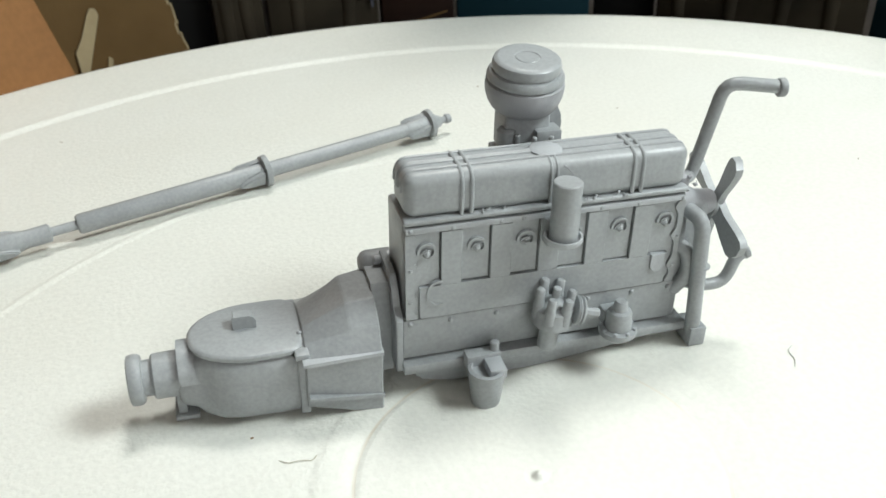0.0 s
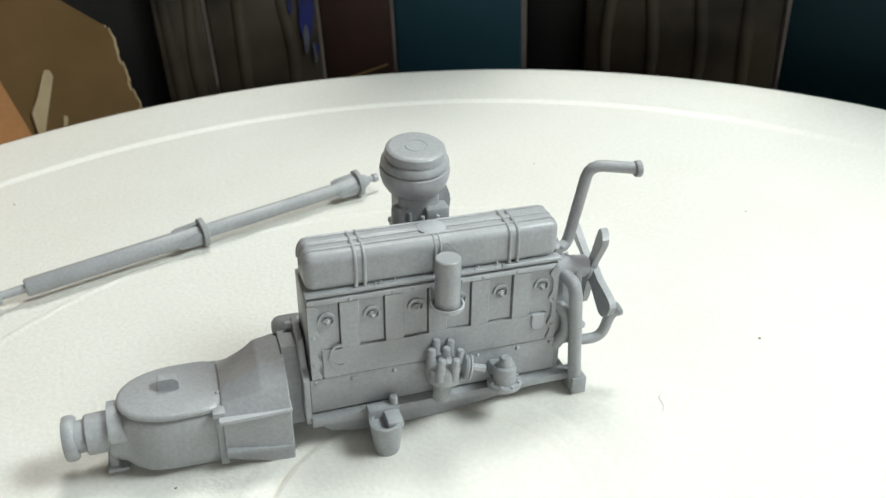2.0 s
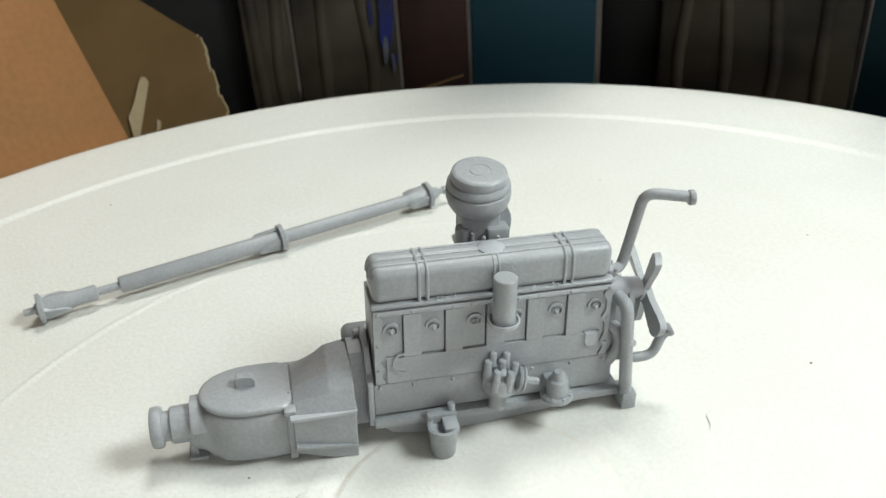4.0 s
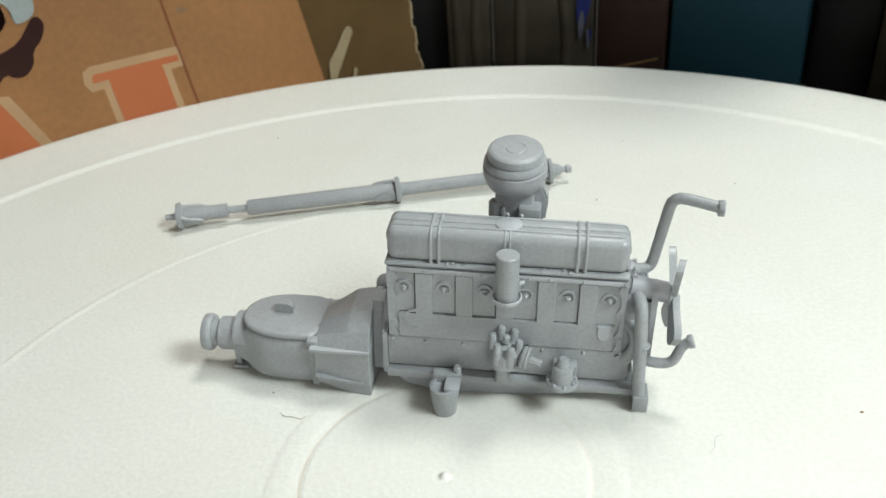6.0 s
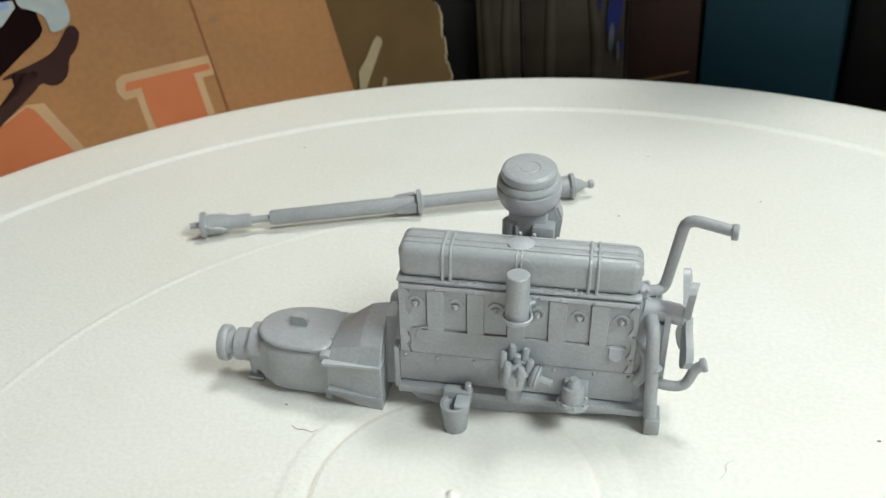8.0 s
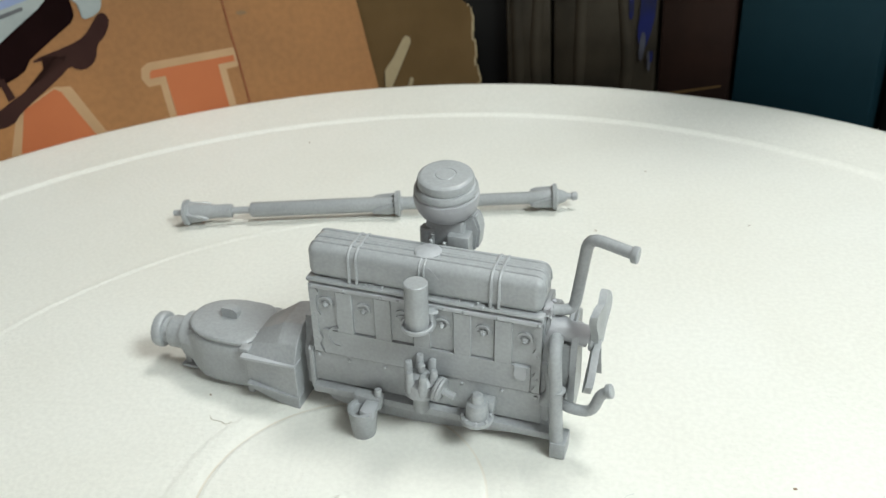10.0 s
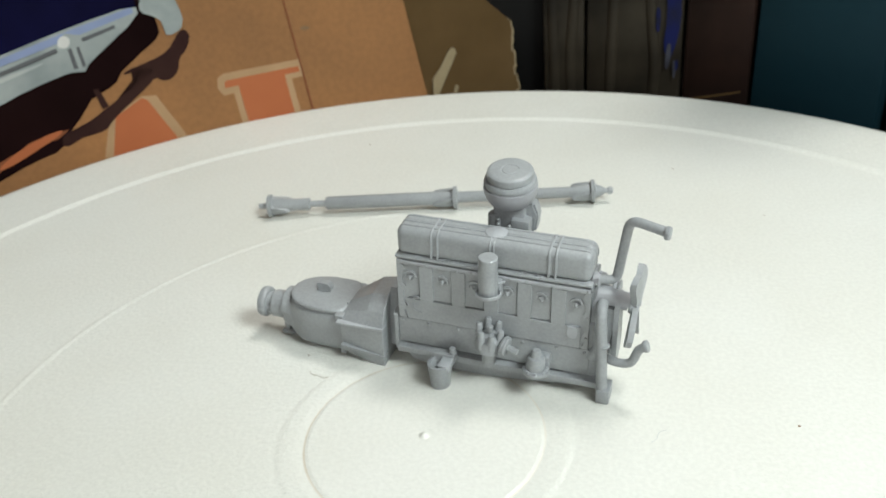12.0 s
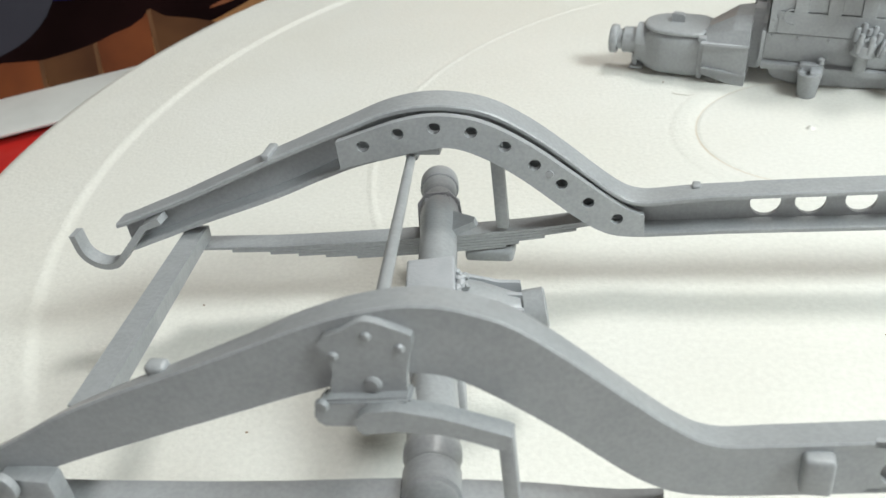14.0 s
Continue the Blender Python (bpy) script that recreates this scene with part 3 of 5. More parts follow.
lathe(bm, [(0, 8.8), (2.0, 8.82), (2.6, 8.98), (3.12, 9.4), (3.46, 10.0), (3.68, 10.7), (3.76, 11.4), (3.7, 11.85), (3.48, 11.98), (0, 11.98)], at, 56)
AIR = part("air_cleaner", bm, GREY_WORN, ENGINE, smooth=30)
bm = B()
lathe(bm, [(0, 12.0), (3.44, 12.0), (3.62, 12.12), (3.66, 12.3), (3.58, 12.62), (3.4, 12.86), (3.14, 12.92), (3.1, 13.0), (3.2, 13.1), (3.24, 13.55), (3.12, 13.92), (2.88, 14.1), (2.6, 14.15), (1.25, 14.12), (1.2, 14.05), (1.12, 14.05), (1.05, 14.12), (0, 14.12)], at, 56)
part("lid_cover", bm, GREY, AIR, smooth=30)
bm = B()
box(bm, 9.7, 14.2, 7.4, 11.0, 4.9, 8.9, 0.35, 3)
CARB = part("carburettor", bm, GREY, ENGINE)
bm = B()
box(bm, 9.3, 15.0, 6.9, 11.2, 4.1, 4.8, 0.2)
part("base_flange", bm, GREY, CARB)
bm = B()
box(bm, 12.5, 15.1, 6.5, 8.6, 4.7, 7.4, 0.25, 2)
part("float_bowl", bm, GREY, CARB)
bm = B()
prism(bm, [(13.9, 4.8), (15.6, 4.8), (15.9, 7.6), (15.2, 9.3), (13.9, 9.0)], 1, 8.4, 10.8)
bmesh.ops.bevel(bm, geom=list(bm.edges), offset=0.3, segments=2, affect="EDGES")
part("choke_housing", bm, GREY, CARB)
bm = B()
rod(bm, (11.95, 9.3, 2.4), (11.95, 9.3, 4.3), 1.8, n=24)
part("throat", bm, GREY, CARB)
bm = B()
rod(bm, (9.9, 7.8, 5.2), (9.9, 7.8, 7.6), 0.95, n=18, lip=0.25)
part("dashpot", bm, GREY, CARB)
bm = B()
rod(bm, (10.7, 6.9, 4.4), (10.7, 6.9, 7.2), 0.3, n=10)
part("linkage", bm, GREY, CARB)
bm = B()
tube(bm, [(11.85, 8.9, 3.4), (11.85, 8.9, 0.8), (11.85, 7.0, 0.6)], 1.5, 18)
tube(bm, [(1.5, 7.6, 0.4), (1.9, 9.3, 0.2), (21.5, 9.3, 0.2), (22.0, 7.6, 0.4)], 1.1, 14)
part("intake_manifold", bm, GREY, ENGINE)

# water outlet hose, side pipe, lower hose
bm = B()
tube(bm, [(25.6, 1.8, 3.2), (27.85, 3.7, 2.2), (29.05, 2.4, 12.35), (34.0, 0.8, 12.05)], 0.64, 16)
HOSE = part("upper_hose", bm, GREY, ENGINE)
bm = B()
lathe(bm, [(0, 0), (0.78, 0), (0.88, 0.12), (0.88, 0.6), (0.75, 0.72), (0, 0.72)], along((33.55, 0.85, 12.0), (34.5, 0.74, 12.0)), 18)
part("end_collar", bm, GREY, HOSE)
bm = B()
box(bm, 25.0, 26.0, 0.6, 2.6, 2.8, 3.9, 0.3)
for y, z in ((0.7, 3.9), (2.4, 3.9), (1.5, 2.7)):
    bmesh.ops.create_icosphere(bm, subdivisions=1, radius=0.3, matrix=Matrix.Translation((25.9, y, z)))
part("outlet_flange", bm, GREY_WORN, HOSE)
bm = B()
tube(bm, [(26.6, 1.8, 0.1), (26.85, -0.8, 0.05), (26.95, -1.35, -0.8), (27.75, -1.5, -12.6)], 0.76, 18)
PIPE = part("side_pipe", bm, GREY, ENGINE)
bm = B()
box(bm, 27.1, 28.9, -2.4, 0.6, -14.1, -11.9, 0.2)
part("pipe_foot", bm, GREY, PIPE)
bm = B()
lathe(bm, [(0, -0.08), (0.82, -0.08), (0.84, 0), (0.82, 0.08), (0, 0.08)], along((27.55, -1.4, -5.0), (27.9, -1.5, -12.0)), 16)
part("seam_ring", bm, GREY, PIPE)
bm = B()
tube(bm, [(26.2, 0.6, -7.4), (28.4, -0.2, -8.2), (31.2, -0.4, -8.1), (32.0, -0.4, -5.3), (33.0, -0.4, -4.6)], 0.62, 14)
LOW = part("lower_hose", bm, GREY, ENGINE)
bm = B()
lathe(bm, [(0, 0), (0.75, 0), (0.82, 0.1), (0.82, 0.55), (0.7, 0.65), (0, 0.65)], along((32.6, -0.4, -4.75), (33.2, -0.4, -4.5)), 16)
part("end_collar", bm, GREY, LOW)

bm = B()
tube(bm, [(25.2, 1.0, -3.2), (26.5, -0.1, -3.7), (26.9, -0.5, -6.0), (25.8, 0.3, -8.4)], 0.75, 14)
part("bypass_hose", bm, GREY, ENGINE)

# front cover, pulleys, fan
bm = B()
prism(bm, [(0.2, -11.4), (0.2, -3.0), (1.0, 0.8), (2.0, 2.2), (5.4, 2.2), (6.6, 0.8), (7.6, -3.0), (7.6, -11.4)], 0, 25.2, 26.4)
bmesh.ops.bevel(bm, geom=list(bm.edges), offset=0.2, segments=2, affect="EDGES")
FRONT = part("timing_cover", bm, GREY, ENGINE)
bm = B()
lathe(bm, [(0, 0), (2.3, 0), (2.45, 0.2), (2.1, 0.5), (2.1, 0.7), (2.45, 1.0), (2.3, 1.2), (0, 1.2)], along((27.0, 3.6, -8.2), (30, 3.6, -8.2)), 30)
part("crank_pulley", bm, GREY, FRONT)
bm = B()
lathe(bm, [(0, 0), (1.9, 0), (2.05, 0.2), (1.7, 0.5), (1.7, 0.6), (2.05, 0.9), (1.9, 1.1), (0, 1.1)], along((27.0, 7.2, -2.2), (30, 7.2, -2.2)), 26)
part("dynamo_pulley", bm, GREY, FRONT)
bm = B()
prism(bm, [(26.2, -8.6), (27.6, -8.6), (28.7, -1.0), (26.2, -1.0)], 1, 1.4, 2.6)
part("bracket", bm, GREY, FRONT)
bm = B()
turns = [(2.9 + 1.7 * math.cos(t), -0.65 + 1.7 * math.sin(t)) for t in np.linspace(0, math.pi, 12)] + [(3.6 + 2.3 * math.cos(t), -8.2 + 2.3 * math.sin(t)) for t in np.linspace(math.pi, 2 * math.pi, 14)]
prism(bm, turns, 0, 28.2, 28.9)
part("drive_belt", bm, GREY, FRONT)
bm = B()
lathe(bm, [(0, 0), (1.5, 0), (1.45, 1.6), (1.2, 2.2), (1.25, 4.4), (0, 4.4)], along((25.5, 2.3, 0.7), (30.35, 2.85, -0.4)), 24)
part("water_pump", bm, GREY_WORN, ENGINE)
FAN = part("fan_hub", lathe(B(), [(0, 0), (1.2, 0), (1.3, 0.3), (1.0, 0.7), (0.5, 1.3), (0, 1.35)], along((29.9, 2.85, -0.65), (31, 2.87, -0.65)), 22), GREY, ENGINE)
for turn_by in (29, 113, 209, 294):
    bm = B()
    outline = [(0.3, -0.75), (2.0, -0.7), (4.2, -1.05), (5.3, -1.12), (5.9, -0.85), (6.2, 0.0), (5.9, 0.85), (5.3, 1.12), (4.2, 1.05), (2.0, 0.7), (0.3, 0.75)]
    lo = [bm.verts.new((-0.24 * v, u, v)) for u, v in outline]
    hi = [bm.verts.new((-0.24 * v + 0.8, u, v)) for u, v in outline]
    bm.faces.new(lo)
    bm.faces.new(hi)
    for i in range(len(lo)):
        bm.faces.new((lo[i], lo[(i + 1) % len(lo)], hi[(i + 1) % len(lo)], hi[i]))
    m = Matrix.Translation((30.35, 2.85, -0.65)) @ Matrix.Rotation(radians(turn_by), 4, "X")
    bmesh.ops.transform(bm, matrix=m, verts=bm.verts)
    part("fan_blade", bm, GREY, FAN)

# ---- propeller shaft ----
S0, S1 = Vector((-44.3, 61.1, 2.25)), Vector((25.6, 68.0, 2.25))
SHAFT = thing("propeller_shaft", "grey plastic model drive shaft with three joints lying on the lid", "drive shaft", Matrix.Translation(S0 * MM) @ Matrix.Rotation(math.atan2(S1.y - S0.y, S1.x - S0.x), 4, "Z"))
def xrod(bm, prof, n=24):
    return lathe(bm, [(r, x) for x, r in prof], along((0, 0, 0), (1, 0, 0)), n)
part("front_yoke", xrod(B(), [(0, 0), (0, 0.5), (1.5, 0.55), (1.6, 0.85), (1.9, 0.9), (2.0, 2.2), (2.6, 2.28), (2.8, 1.5), (4.0, 1.7), (7.5, 1.15), (10.2, 1.2), (10.4, 0.9), (10.4, 0)]), GREY, SHAFT)
part("slip_joint", xrod(B(), [(10.0, 0), (10.0, 0.62), (13.9, 0.62), (13.9, 0)], 16), GREY, SHAFT)
part("tube", xrod(B(), [(13.6, 0), (13.6, 1.1), (13.9, 1.3), (34, 1.32), (38.5, 1.28), (38.5, 0)]), GREY, SHAFT)
MID = part("centre_joint", xrod(B(), [(38.2, 0), (38.2, 1.1), (38.7, 1.15), (38.8, 2.15), (39.5, 2.25), (39.7, 1.3), (40.0, 1.15), (40.0, 0)]), GREY, SHAFT)
part("tube", xrod(B(), [(39.8, 0), (39.8, 1.08), (62.0, 1.05), (62.4, 1.1), (62.4, 0)]), GREY, SHAFT)
REAR = part("rear_yoke", xrod(B(), [(61.8, 0), (61.8, 1.1), (64.8, 1.5), (65.2, 1.4), (65.4, 2.15), (66.0, 2.25), (66.3, 1.35), (67.5, 0.9), (67.9, 0.55), (68.5, 0.5), (68.7, 0.72), (69.4, 0.7), (69.6, 0.4), (69.6, 0)]), GREY, SHAFT)
for x, sgn, par in ((36.6, 1, MID), (63.4, 1, REAR), (4.6, -1, SHAFT)):
    for s in (1, -1):
        bm = B()
        pts = [(-2.0 * sgn, 0.0), (-1.1 * sgn, 0.55), (1.9 * sgn, 1.2), (1.9 * sgn, -1.2), (-1.1 * sgn, -0.55)]
        prism(bm, pts, 1, 0.9, 1.75)
        m = Matrix.Translation((x, 0, 0)) @ Matrix.Rotation(radians(25 if s > 0 else 205), 4, "X") @ Matrix.Rotation(radians(-6 * sgn), 4, "Z")
        bmesh.ops.transform(bm, matrix=m, verts=bm.verts)
        bmesh.ops.bevel(bm, geom=list(bm.edges), offset=0.15, segments=2, affect="EDGES")
        part("yoke_ear", bm, GREY, par)

# ---- model chassis ----
CHASSIS = thing("model_chassis", "grey plastic model car chassis frame with rear axle and springs", "model chassis")


def curve(points):
    """Smooth height or side offset over x through (x, value) pairs."""
    xs, vs = [p[0] for p in points], [p[1] for p in points]

    def at(x):
        return float(np.mean([np.interp(x + d, xs, vs) for d in (-1.2, -0.6, 0, 0.6, 1.2)]))
    return at


far_y = curve([(-120, -61), (-78.9, -50.19), (-70.4, -47.19), (-63.4, -45.2), (-57.3, -43.05), (-51, -41.2), (-45.2, -39.95), (-39.5, -39.1), (-34, -38.3), (-28.3, -37.84), (-24, -37.16), (-16.4, -37.28), (36, -33.8), (140, -26)])
far_top = curve([(-78.9, 16.2), (-75.4, 17.17), (-72.1, 18.04), (-68.8, 19.13), (-65.5, 20.3), (-62.3, 21.4), (-59.2, 22.29), (-55.5, 23.46), (-53.1, 24.21), (-50.0, 25.26), (-47.2, 25.77), (-44.3, 25.77), (-41.6, 25.31), (-38.9, 24.46),
                 (-36.3, 22.86), (-33.6, 20.72), (-30.9, 18.32), (-28.1, 15.62), (-25.2, 12.93), (-23.8, 12.25), (-22.3, 12.28), (-19.4, 12.69), (-16.5, 13.05), (1.5, 13.35), (36, 13.6), (140, 15)])
far_foot = curve([(-78.9, 12.4), (-72, 14.22), (-69.1, 15.02), (-66.6, 15.64), (-60.2, 17.18), (-52.9, 19.61), (-50.3, 19.96), (-46.7, 20.46), (-43.8, 20.81), (-42.1, 20.71), (-39.4, 19.31), (-36.7, 17.26), (-33.9, 14.61), (-31.1, 11.71),
                  (-28.2, 9.12), (-26.9, 8.37), (-25.2, 7.83), (-23, 7.74), (-16.3, 8.2), (1.5, 8.35), (36, 8.6), (140, 10)])
far_wide = curve([(-79, 2.2), (-73, 2.6), (-66, 3.0), (-58, 3.2), (-53, 3.9), (-45, 3.8), (-39, 3.4), (-30, 3.1), (-23, 3.1), (-14, 2.85), (140, 2.9)])
near_y = curve([(-140, -98.4), (140, -56.4)])
near_top = curve([(-120, 0.0), (-90, 10.8), (-75, 17.2), (-67.0, 20.6), (-61.6, 23.5), (-57.0, 25.3), (-52.5, 26.85), (-48.3, 28.3), (-44.2, 29.9), (-40.5, 31.1), (-36.9, 31.6), (-34.0, 31.3), (-30.2, 29.7), (-26.9, 26.7), (-23.4, 23.2),
                  (-19.8, 19.7), (-17.7, 18.15), (-16.0, 17.95), (-12.4, 17.9), (0, 17.9), (140, 17.0)])
near_foot = curve([(-120, -3), (-90, 7.2), (-75, 13.9), (-67, 17.2), (-60.9, 19.35), (-54.1, 21.5), (-49.7, 22.85), (-45.5, 24.2), (-42.0, 25.2), (-38, 26.0), (-36, 26.05), (-33.8, 25.4), (-30.6, 22.9), (-27.1, 19.8), (-23.2, 15.8),
                   (-21.2, 14.2), (-19.3, 13.3), (-15.7, 12.95), (0, 12.8), (140, 11.5)])
near_wide = curve([(-120, 1.6), (-68, 1.8), (-60, 2.0), (-50, 2.7), (-44, 3.2), (-37, 3.0), (-27, 2.5), (-20, 2.3), (-15, 2.75), (140, 2.9)])


def channel(bm, xs, side, top, foot, inward, wide, lean=0.0, t=0.55, parts="tfw"):
    """A C-shaped rail: web on the outer line, flanges towards inward (+1 or -1 in y), the inner edge lower by lean."""
    def sweep(section):
        rings = [[bm.verts.new(p) for p in section(x)] for x in xs]
        for a, b in zip(rings, rings[1:]):
            for i in range(len(a)):
                j = (i + 1) % len(a)
                bm.faces.new((a[i], a[j], b[j], b[i]))
        bm.faces.new(rings[0])
        bm.faces.new(rings[-1])
    e = 0.16
    if parts == "tfw":
        sweep(lambda x: [(x, side(x), top(x) - e), (x, side(x) + inward * e, top(x)), (x, side(x) + inward * (wide(x) - e), top(x) - lean), (x, side(x) + inward * wide(x), top(x) - lean - e),
                         (x, side(x) + inward * wide(x), top(x) - lean - t), (x, side(x) + inward * t, top(x) - t), (x, side(x) + inward * t, foot(x) + t),
                         (x, side(x) + inward * (wide(x) - e), foot(x) - lean + t), (x, side(x) + inward * wide(x), foot(x) - lean + t - e), (x, side(x) + inward * wide(x), foot(x) - lean), (x, side(x), foot(x))])
        return bm
    s = t if "w" in parts else 0.0
    if "w" in parts:
        sweep(lambda x: [(x, side(x), top(x) - e), (x, side(x) + inward * e, top(x)), (x, side(x) + inward * t, top(x)), (x, side(x) + inward * t, foot(x)), (x, side(x), foot(x))])
    if "t" in parts:
        sweep(lambda x: [(x, side(x) + inward * s, top(x)), (x, side(x) + inward * (wide(x) - e), top(x) - lean), (x, side(x) + inward * wide(x), top(x) - lean - e),
                         (x, side(x) + inward * wide(x), top(x) - lean - t), (x, side(x) + inward * s, top(x) - t)])
    if "f" in parts:
        sweep(lambda x: [(x, side(x) + inward * s, foot(x)), (x, side(x) + inward * wide(x), foot(x) - lean), (x, side(x) + inward * wide(x), foot(x) - lean + t - e), (x, side(x) + inward * (wide(x) - e), foot(x) - lean + t), (x, side(x) + inward * s, foot(x) + t)])
    return bm


def holed(bm, x0, x1, surf, lo, hi, cx, cz, rx, rz, t, n=24):
    """A plate cell between x0 and x1 with a round hole through it; surf(x) gives its y, t its thickness along y."""
    per = n // 4
    edge = [(x1, lo(x1) + (hi(x1) - lo(x1)) * k / per) for k in range(per)] + [(x1 + (x0 - x1) * k / per, hi(x1 + (x0 - x1) * k / per)) for k in range(per)]
    edge += [(x0, hi(x0) + (lo(x0) - hi(x0)) * k / per) for k in range(per)] + [(x0 + (x1 - x0) * k / per, lo(x0 + (x1 - x0) * k / per)) for k in range(per)]
    hole = [(cx + rx * math.cos(-math.pi / 4 + 2 * math.pi * k / n), cz + rz * math.sin(-math.pi / 4 + 2 * math.pi * k / n)) for k in range(n)]
    def lay(pts, d):
        return [bm.verts.new((x, surf(x) + d, z)) for x, z in pts]
    eo, ho, ei, hi_ = lay(edge, 0), lay(hole, 0), lay(edge, t), lay(hole, t)
    for i in range(n):
        j = (i + 1) % n
        bm.faces.new((eo[i], eo[j], ho[j], ho[i]))
        bm.faces.new((ei[i], ei[j], hi_[j], hi_[i]))
        bm.faces.new((ho[i], ho[j], hi_[j], hi_[i]))
        bm.faces.new((eo[i], eo[j], ei[j], ei[i]))


xs = [*np.arange(-78.9, -12.9, 0.75), -12.4]
FARRAIL = part("side_rail", channel(B(), xs, far_y, far_top, far_foot, -1, far_wide), GREY, CHASSIS, smooth=30)
xs = [-12.4, *np.arange(-8, 96, 4)]
part("top_flange", channel(B(), xs, far_y, far_top, far_foot, -1, far_wide, parts="t"), GREY, FARRAIL, smooth=30)
part("bottom_flange", channel(B(), xs, far_y, far_top, far_foot, -1, far_wide, parts="f"), GREY, FARRAIL, smooth=30)
HOLES = [-10.1, -5.5, -0.4, 4.7, 12.4, 17.7, 23.2, 28.9, 34.6, 40.3, 46.0, 51.7]
cuts = [-12.4] + [(a + c) / 2 for a, c in zip(HOLES, HOLES[1:])] + [56.0]
bm = B()
for c, a, d in zip(HOLES, cuts, cuts[1:]):
    holed(bm, a, d, lambda x: far_y(x), lambda x: far_foot(x) + 0.02, lambda x: far_top(x) - 0.02, c, far_top(c) - 2.55, 1.62, 1.6, -0.5, 24)
bmesh.ops.remove_doubles(bm, verts=bm.verts, dist=0.002)
part("pierced_web", bm, GREY, FARRAIL, "web pierced by a row of oval holes")
part("web", channel(B(), [56.0, 70, 95], far_y, far_top, far_foot, -1, far_wide, parts="w"), GREY, FARRAIL)
# boxing plate with round holes over the arch
plate_y = lambda x: -45.1 + (0.2 if x < -43.7 else 0.23) * (x + 43.7)
plate_top = curve([(-54, 23.28), (-53.4, 23.48), (-49.6, 24.53), (-47.3, 25.08), (-44.5, 25.38), (-41.7, 25), (-39.0, 24.01), (-36.3, 22.23), (-33.6, 20.04), (-30.9, 17.4), (-28.1, 14.66), (-25.2, 11.97), (-23.6, 10.9), (-22.5, 10.38)])
plate_foot = curve([(-54, 20.1), (-52.9, 20.45), (-50.3, 20.8), (-46.7, 21.3), (-43.8, 21.65), (-42.1, 21.53), (-39.4, 20.09), (-36.7, 18), (-33.9, 15.31), (-31.1, 12.32), (-28.2, 9.58), (-26.9, 8.76), (-25.2, 8.14), (-22.5, 7.9)])
PH = [(-51.1, 22.65), (-47.45, 23.65), (-43.75, 23.90), (-40.15, 22.95), (-36.9, 20.90), (-34.05, 18.36), (-31.4, 15.68), (-28.7, 12.99), (-25.7, 10.50)]
cuts = [-53.8] + [(a[0] + c[0]) / 2 for a, c in zip(PH, PH[1:])] + [-22.8]
bm = B()
for (cx, cz), a, d in zip(PH, cuts, cuts[1:]):
    holed(bm, a, d, plate_y, plate_foot, plate_top, cx, cz, 0.64, 0.64, 0.75, 24)
bmesh.ops.remove_doubles(bm, verts=bm.verts, dist=0.002)
part("boxing_plate", bm, GREY, FARRAIL, "curved plate with nine round holes", smooth=25)
bm = B()
lathe(bm, [(0, -0.05), (0.45, -0.05), (0.5, 0.0), (0.45, 0.1), (0, 0.12)], along((-32.6, plate_y(-32.6), 17.1), (-32.6, plate_y(-32.6) - 1, 17.1)), 16)
part("pin_mark", bm, GREY_PALE, FARRAIL)
for x, w, h, l in ((10.2, 1.5, 0.85, 1.3), (-17.4, 1.1, 0.3, 0.9), (-61.9, 2.9, 0.6, 1.0)):
    bm = B()
    box(bm, x - l / 2, x + l / 2, far_y(x) - w, far_y(x) + 0.1, far_top(x) - 0.2, far_top(x) + h, 0.22, 3)
    part("body_mount", bm, GREY, FARRAIL)

# bumper iron: a bent flat strip at the rail's end
def strip(bm, pts, half, t, up=(0, 1, 0)):
    """A flat strip along the points in the xz plane, half wide to each side in y."""
    pts = [Vector(p) for p in pts]
    rings = []
    for i, p in enumerate(pts):
        d = (pts[min(i + 1, len(pts) - 1)] - pts[max(i - 1, 0)]).normalized()
        nrm = d.cross(Vector(up)).normalized() * t / 2
        s = Vector(up) * half
        rings.append([bm.verts.new(p + a + b) for a, b in ((nrm, s), (nrm, -s), (-nrm, -s), (-nrm, s))])
    for a, b in zip(rings, rings[1:]):
        for i in range(4):
            bm.faces.new((a[i], a[(i + 1) % 4], b[(i + 1) % 4], b[i]))
    bm.faces.new(rings[0])
    bm.faces.new(rings[-1])
    return bm


bm = B()
arc = [(-80.9 + 2.75 * math.cos(t), -53.0, 14.0 + 2.5 * math.sin(t)) for t in np.linspace(-0.55, -math.pi + 0.05, 16)]
strip(bm, [(-73.6, -51.4, 16.6), (-75.6, -51.7, 15.9), (-77.0, -52.3, 14.4), *arc, (-83.7, -53.1, 15.6)], 0.85, 0.75)
part("bumper_iron", bm, GREY, CHASSIS, smooth=35)

xs = [*np.arange(-92, -7.4, 0.8), -7.0]
NEARRAIL = part("side_rail", channel(B(), xs, near_y, near_top, near_foot, 1, near_wide, 0.6), GREY, CHASSIS, smooth=30)
xs = [-7.0, *np.arange(-4, 96, 4)]
part("top_flange", channel(B(), xs, near_y, near_top, near_foot, 1, near_wide, 0.6, parts="t"), GREY, NEARRAIL, smooth=30)
part("bottom_flange", channel(B(), xs, near_y, near_top, near_foot, 1, near_wide, 0.0, parts="f"), GREY, NEARRAIL, smooth=30)
HOLES = [-4.6, 1.0, 6.8, 13.2, 18.9, 24.6, 30.3, 35.9, 41.6, 47.3, 53.0]
cuts = [-7.0] + [(a + c) / 2 for a, c in zip(HOLES, HOLES[1:])] + [56.0]
bm = B()
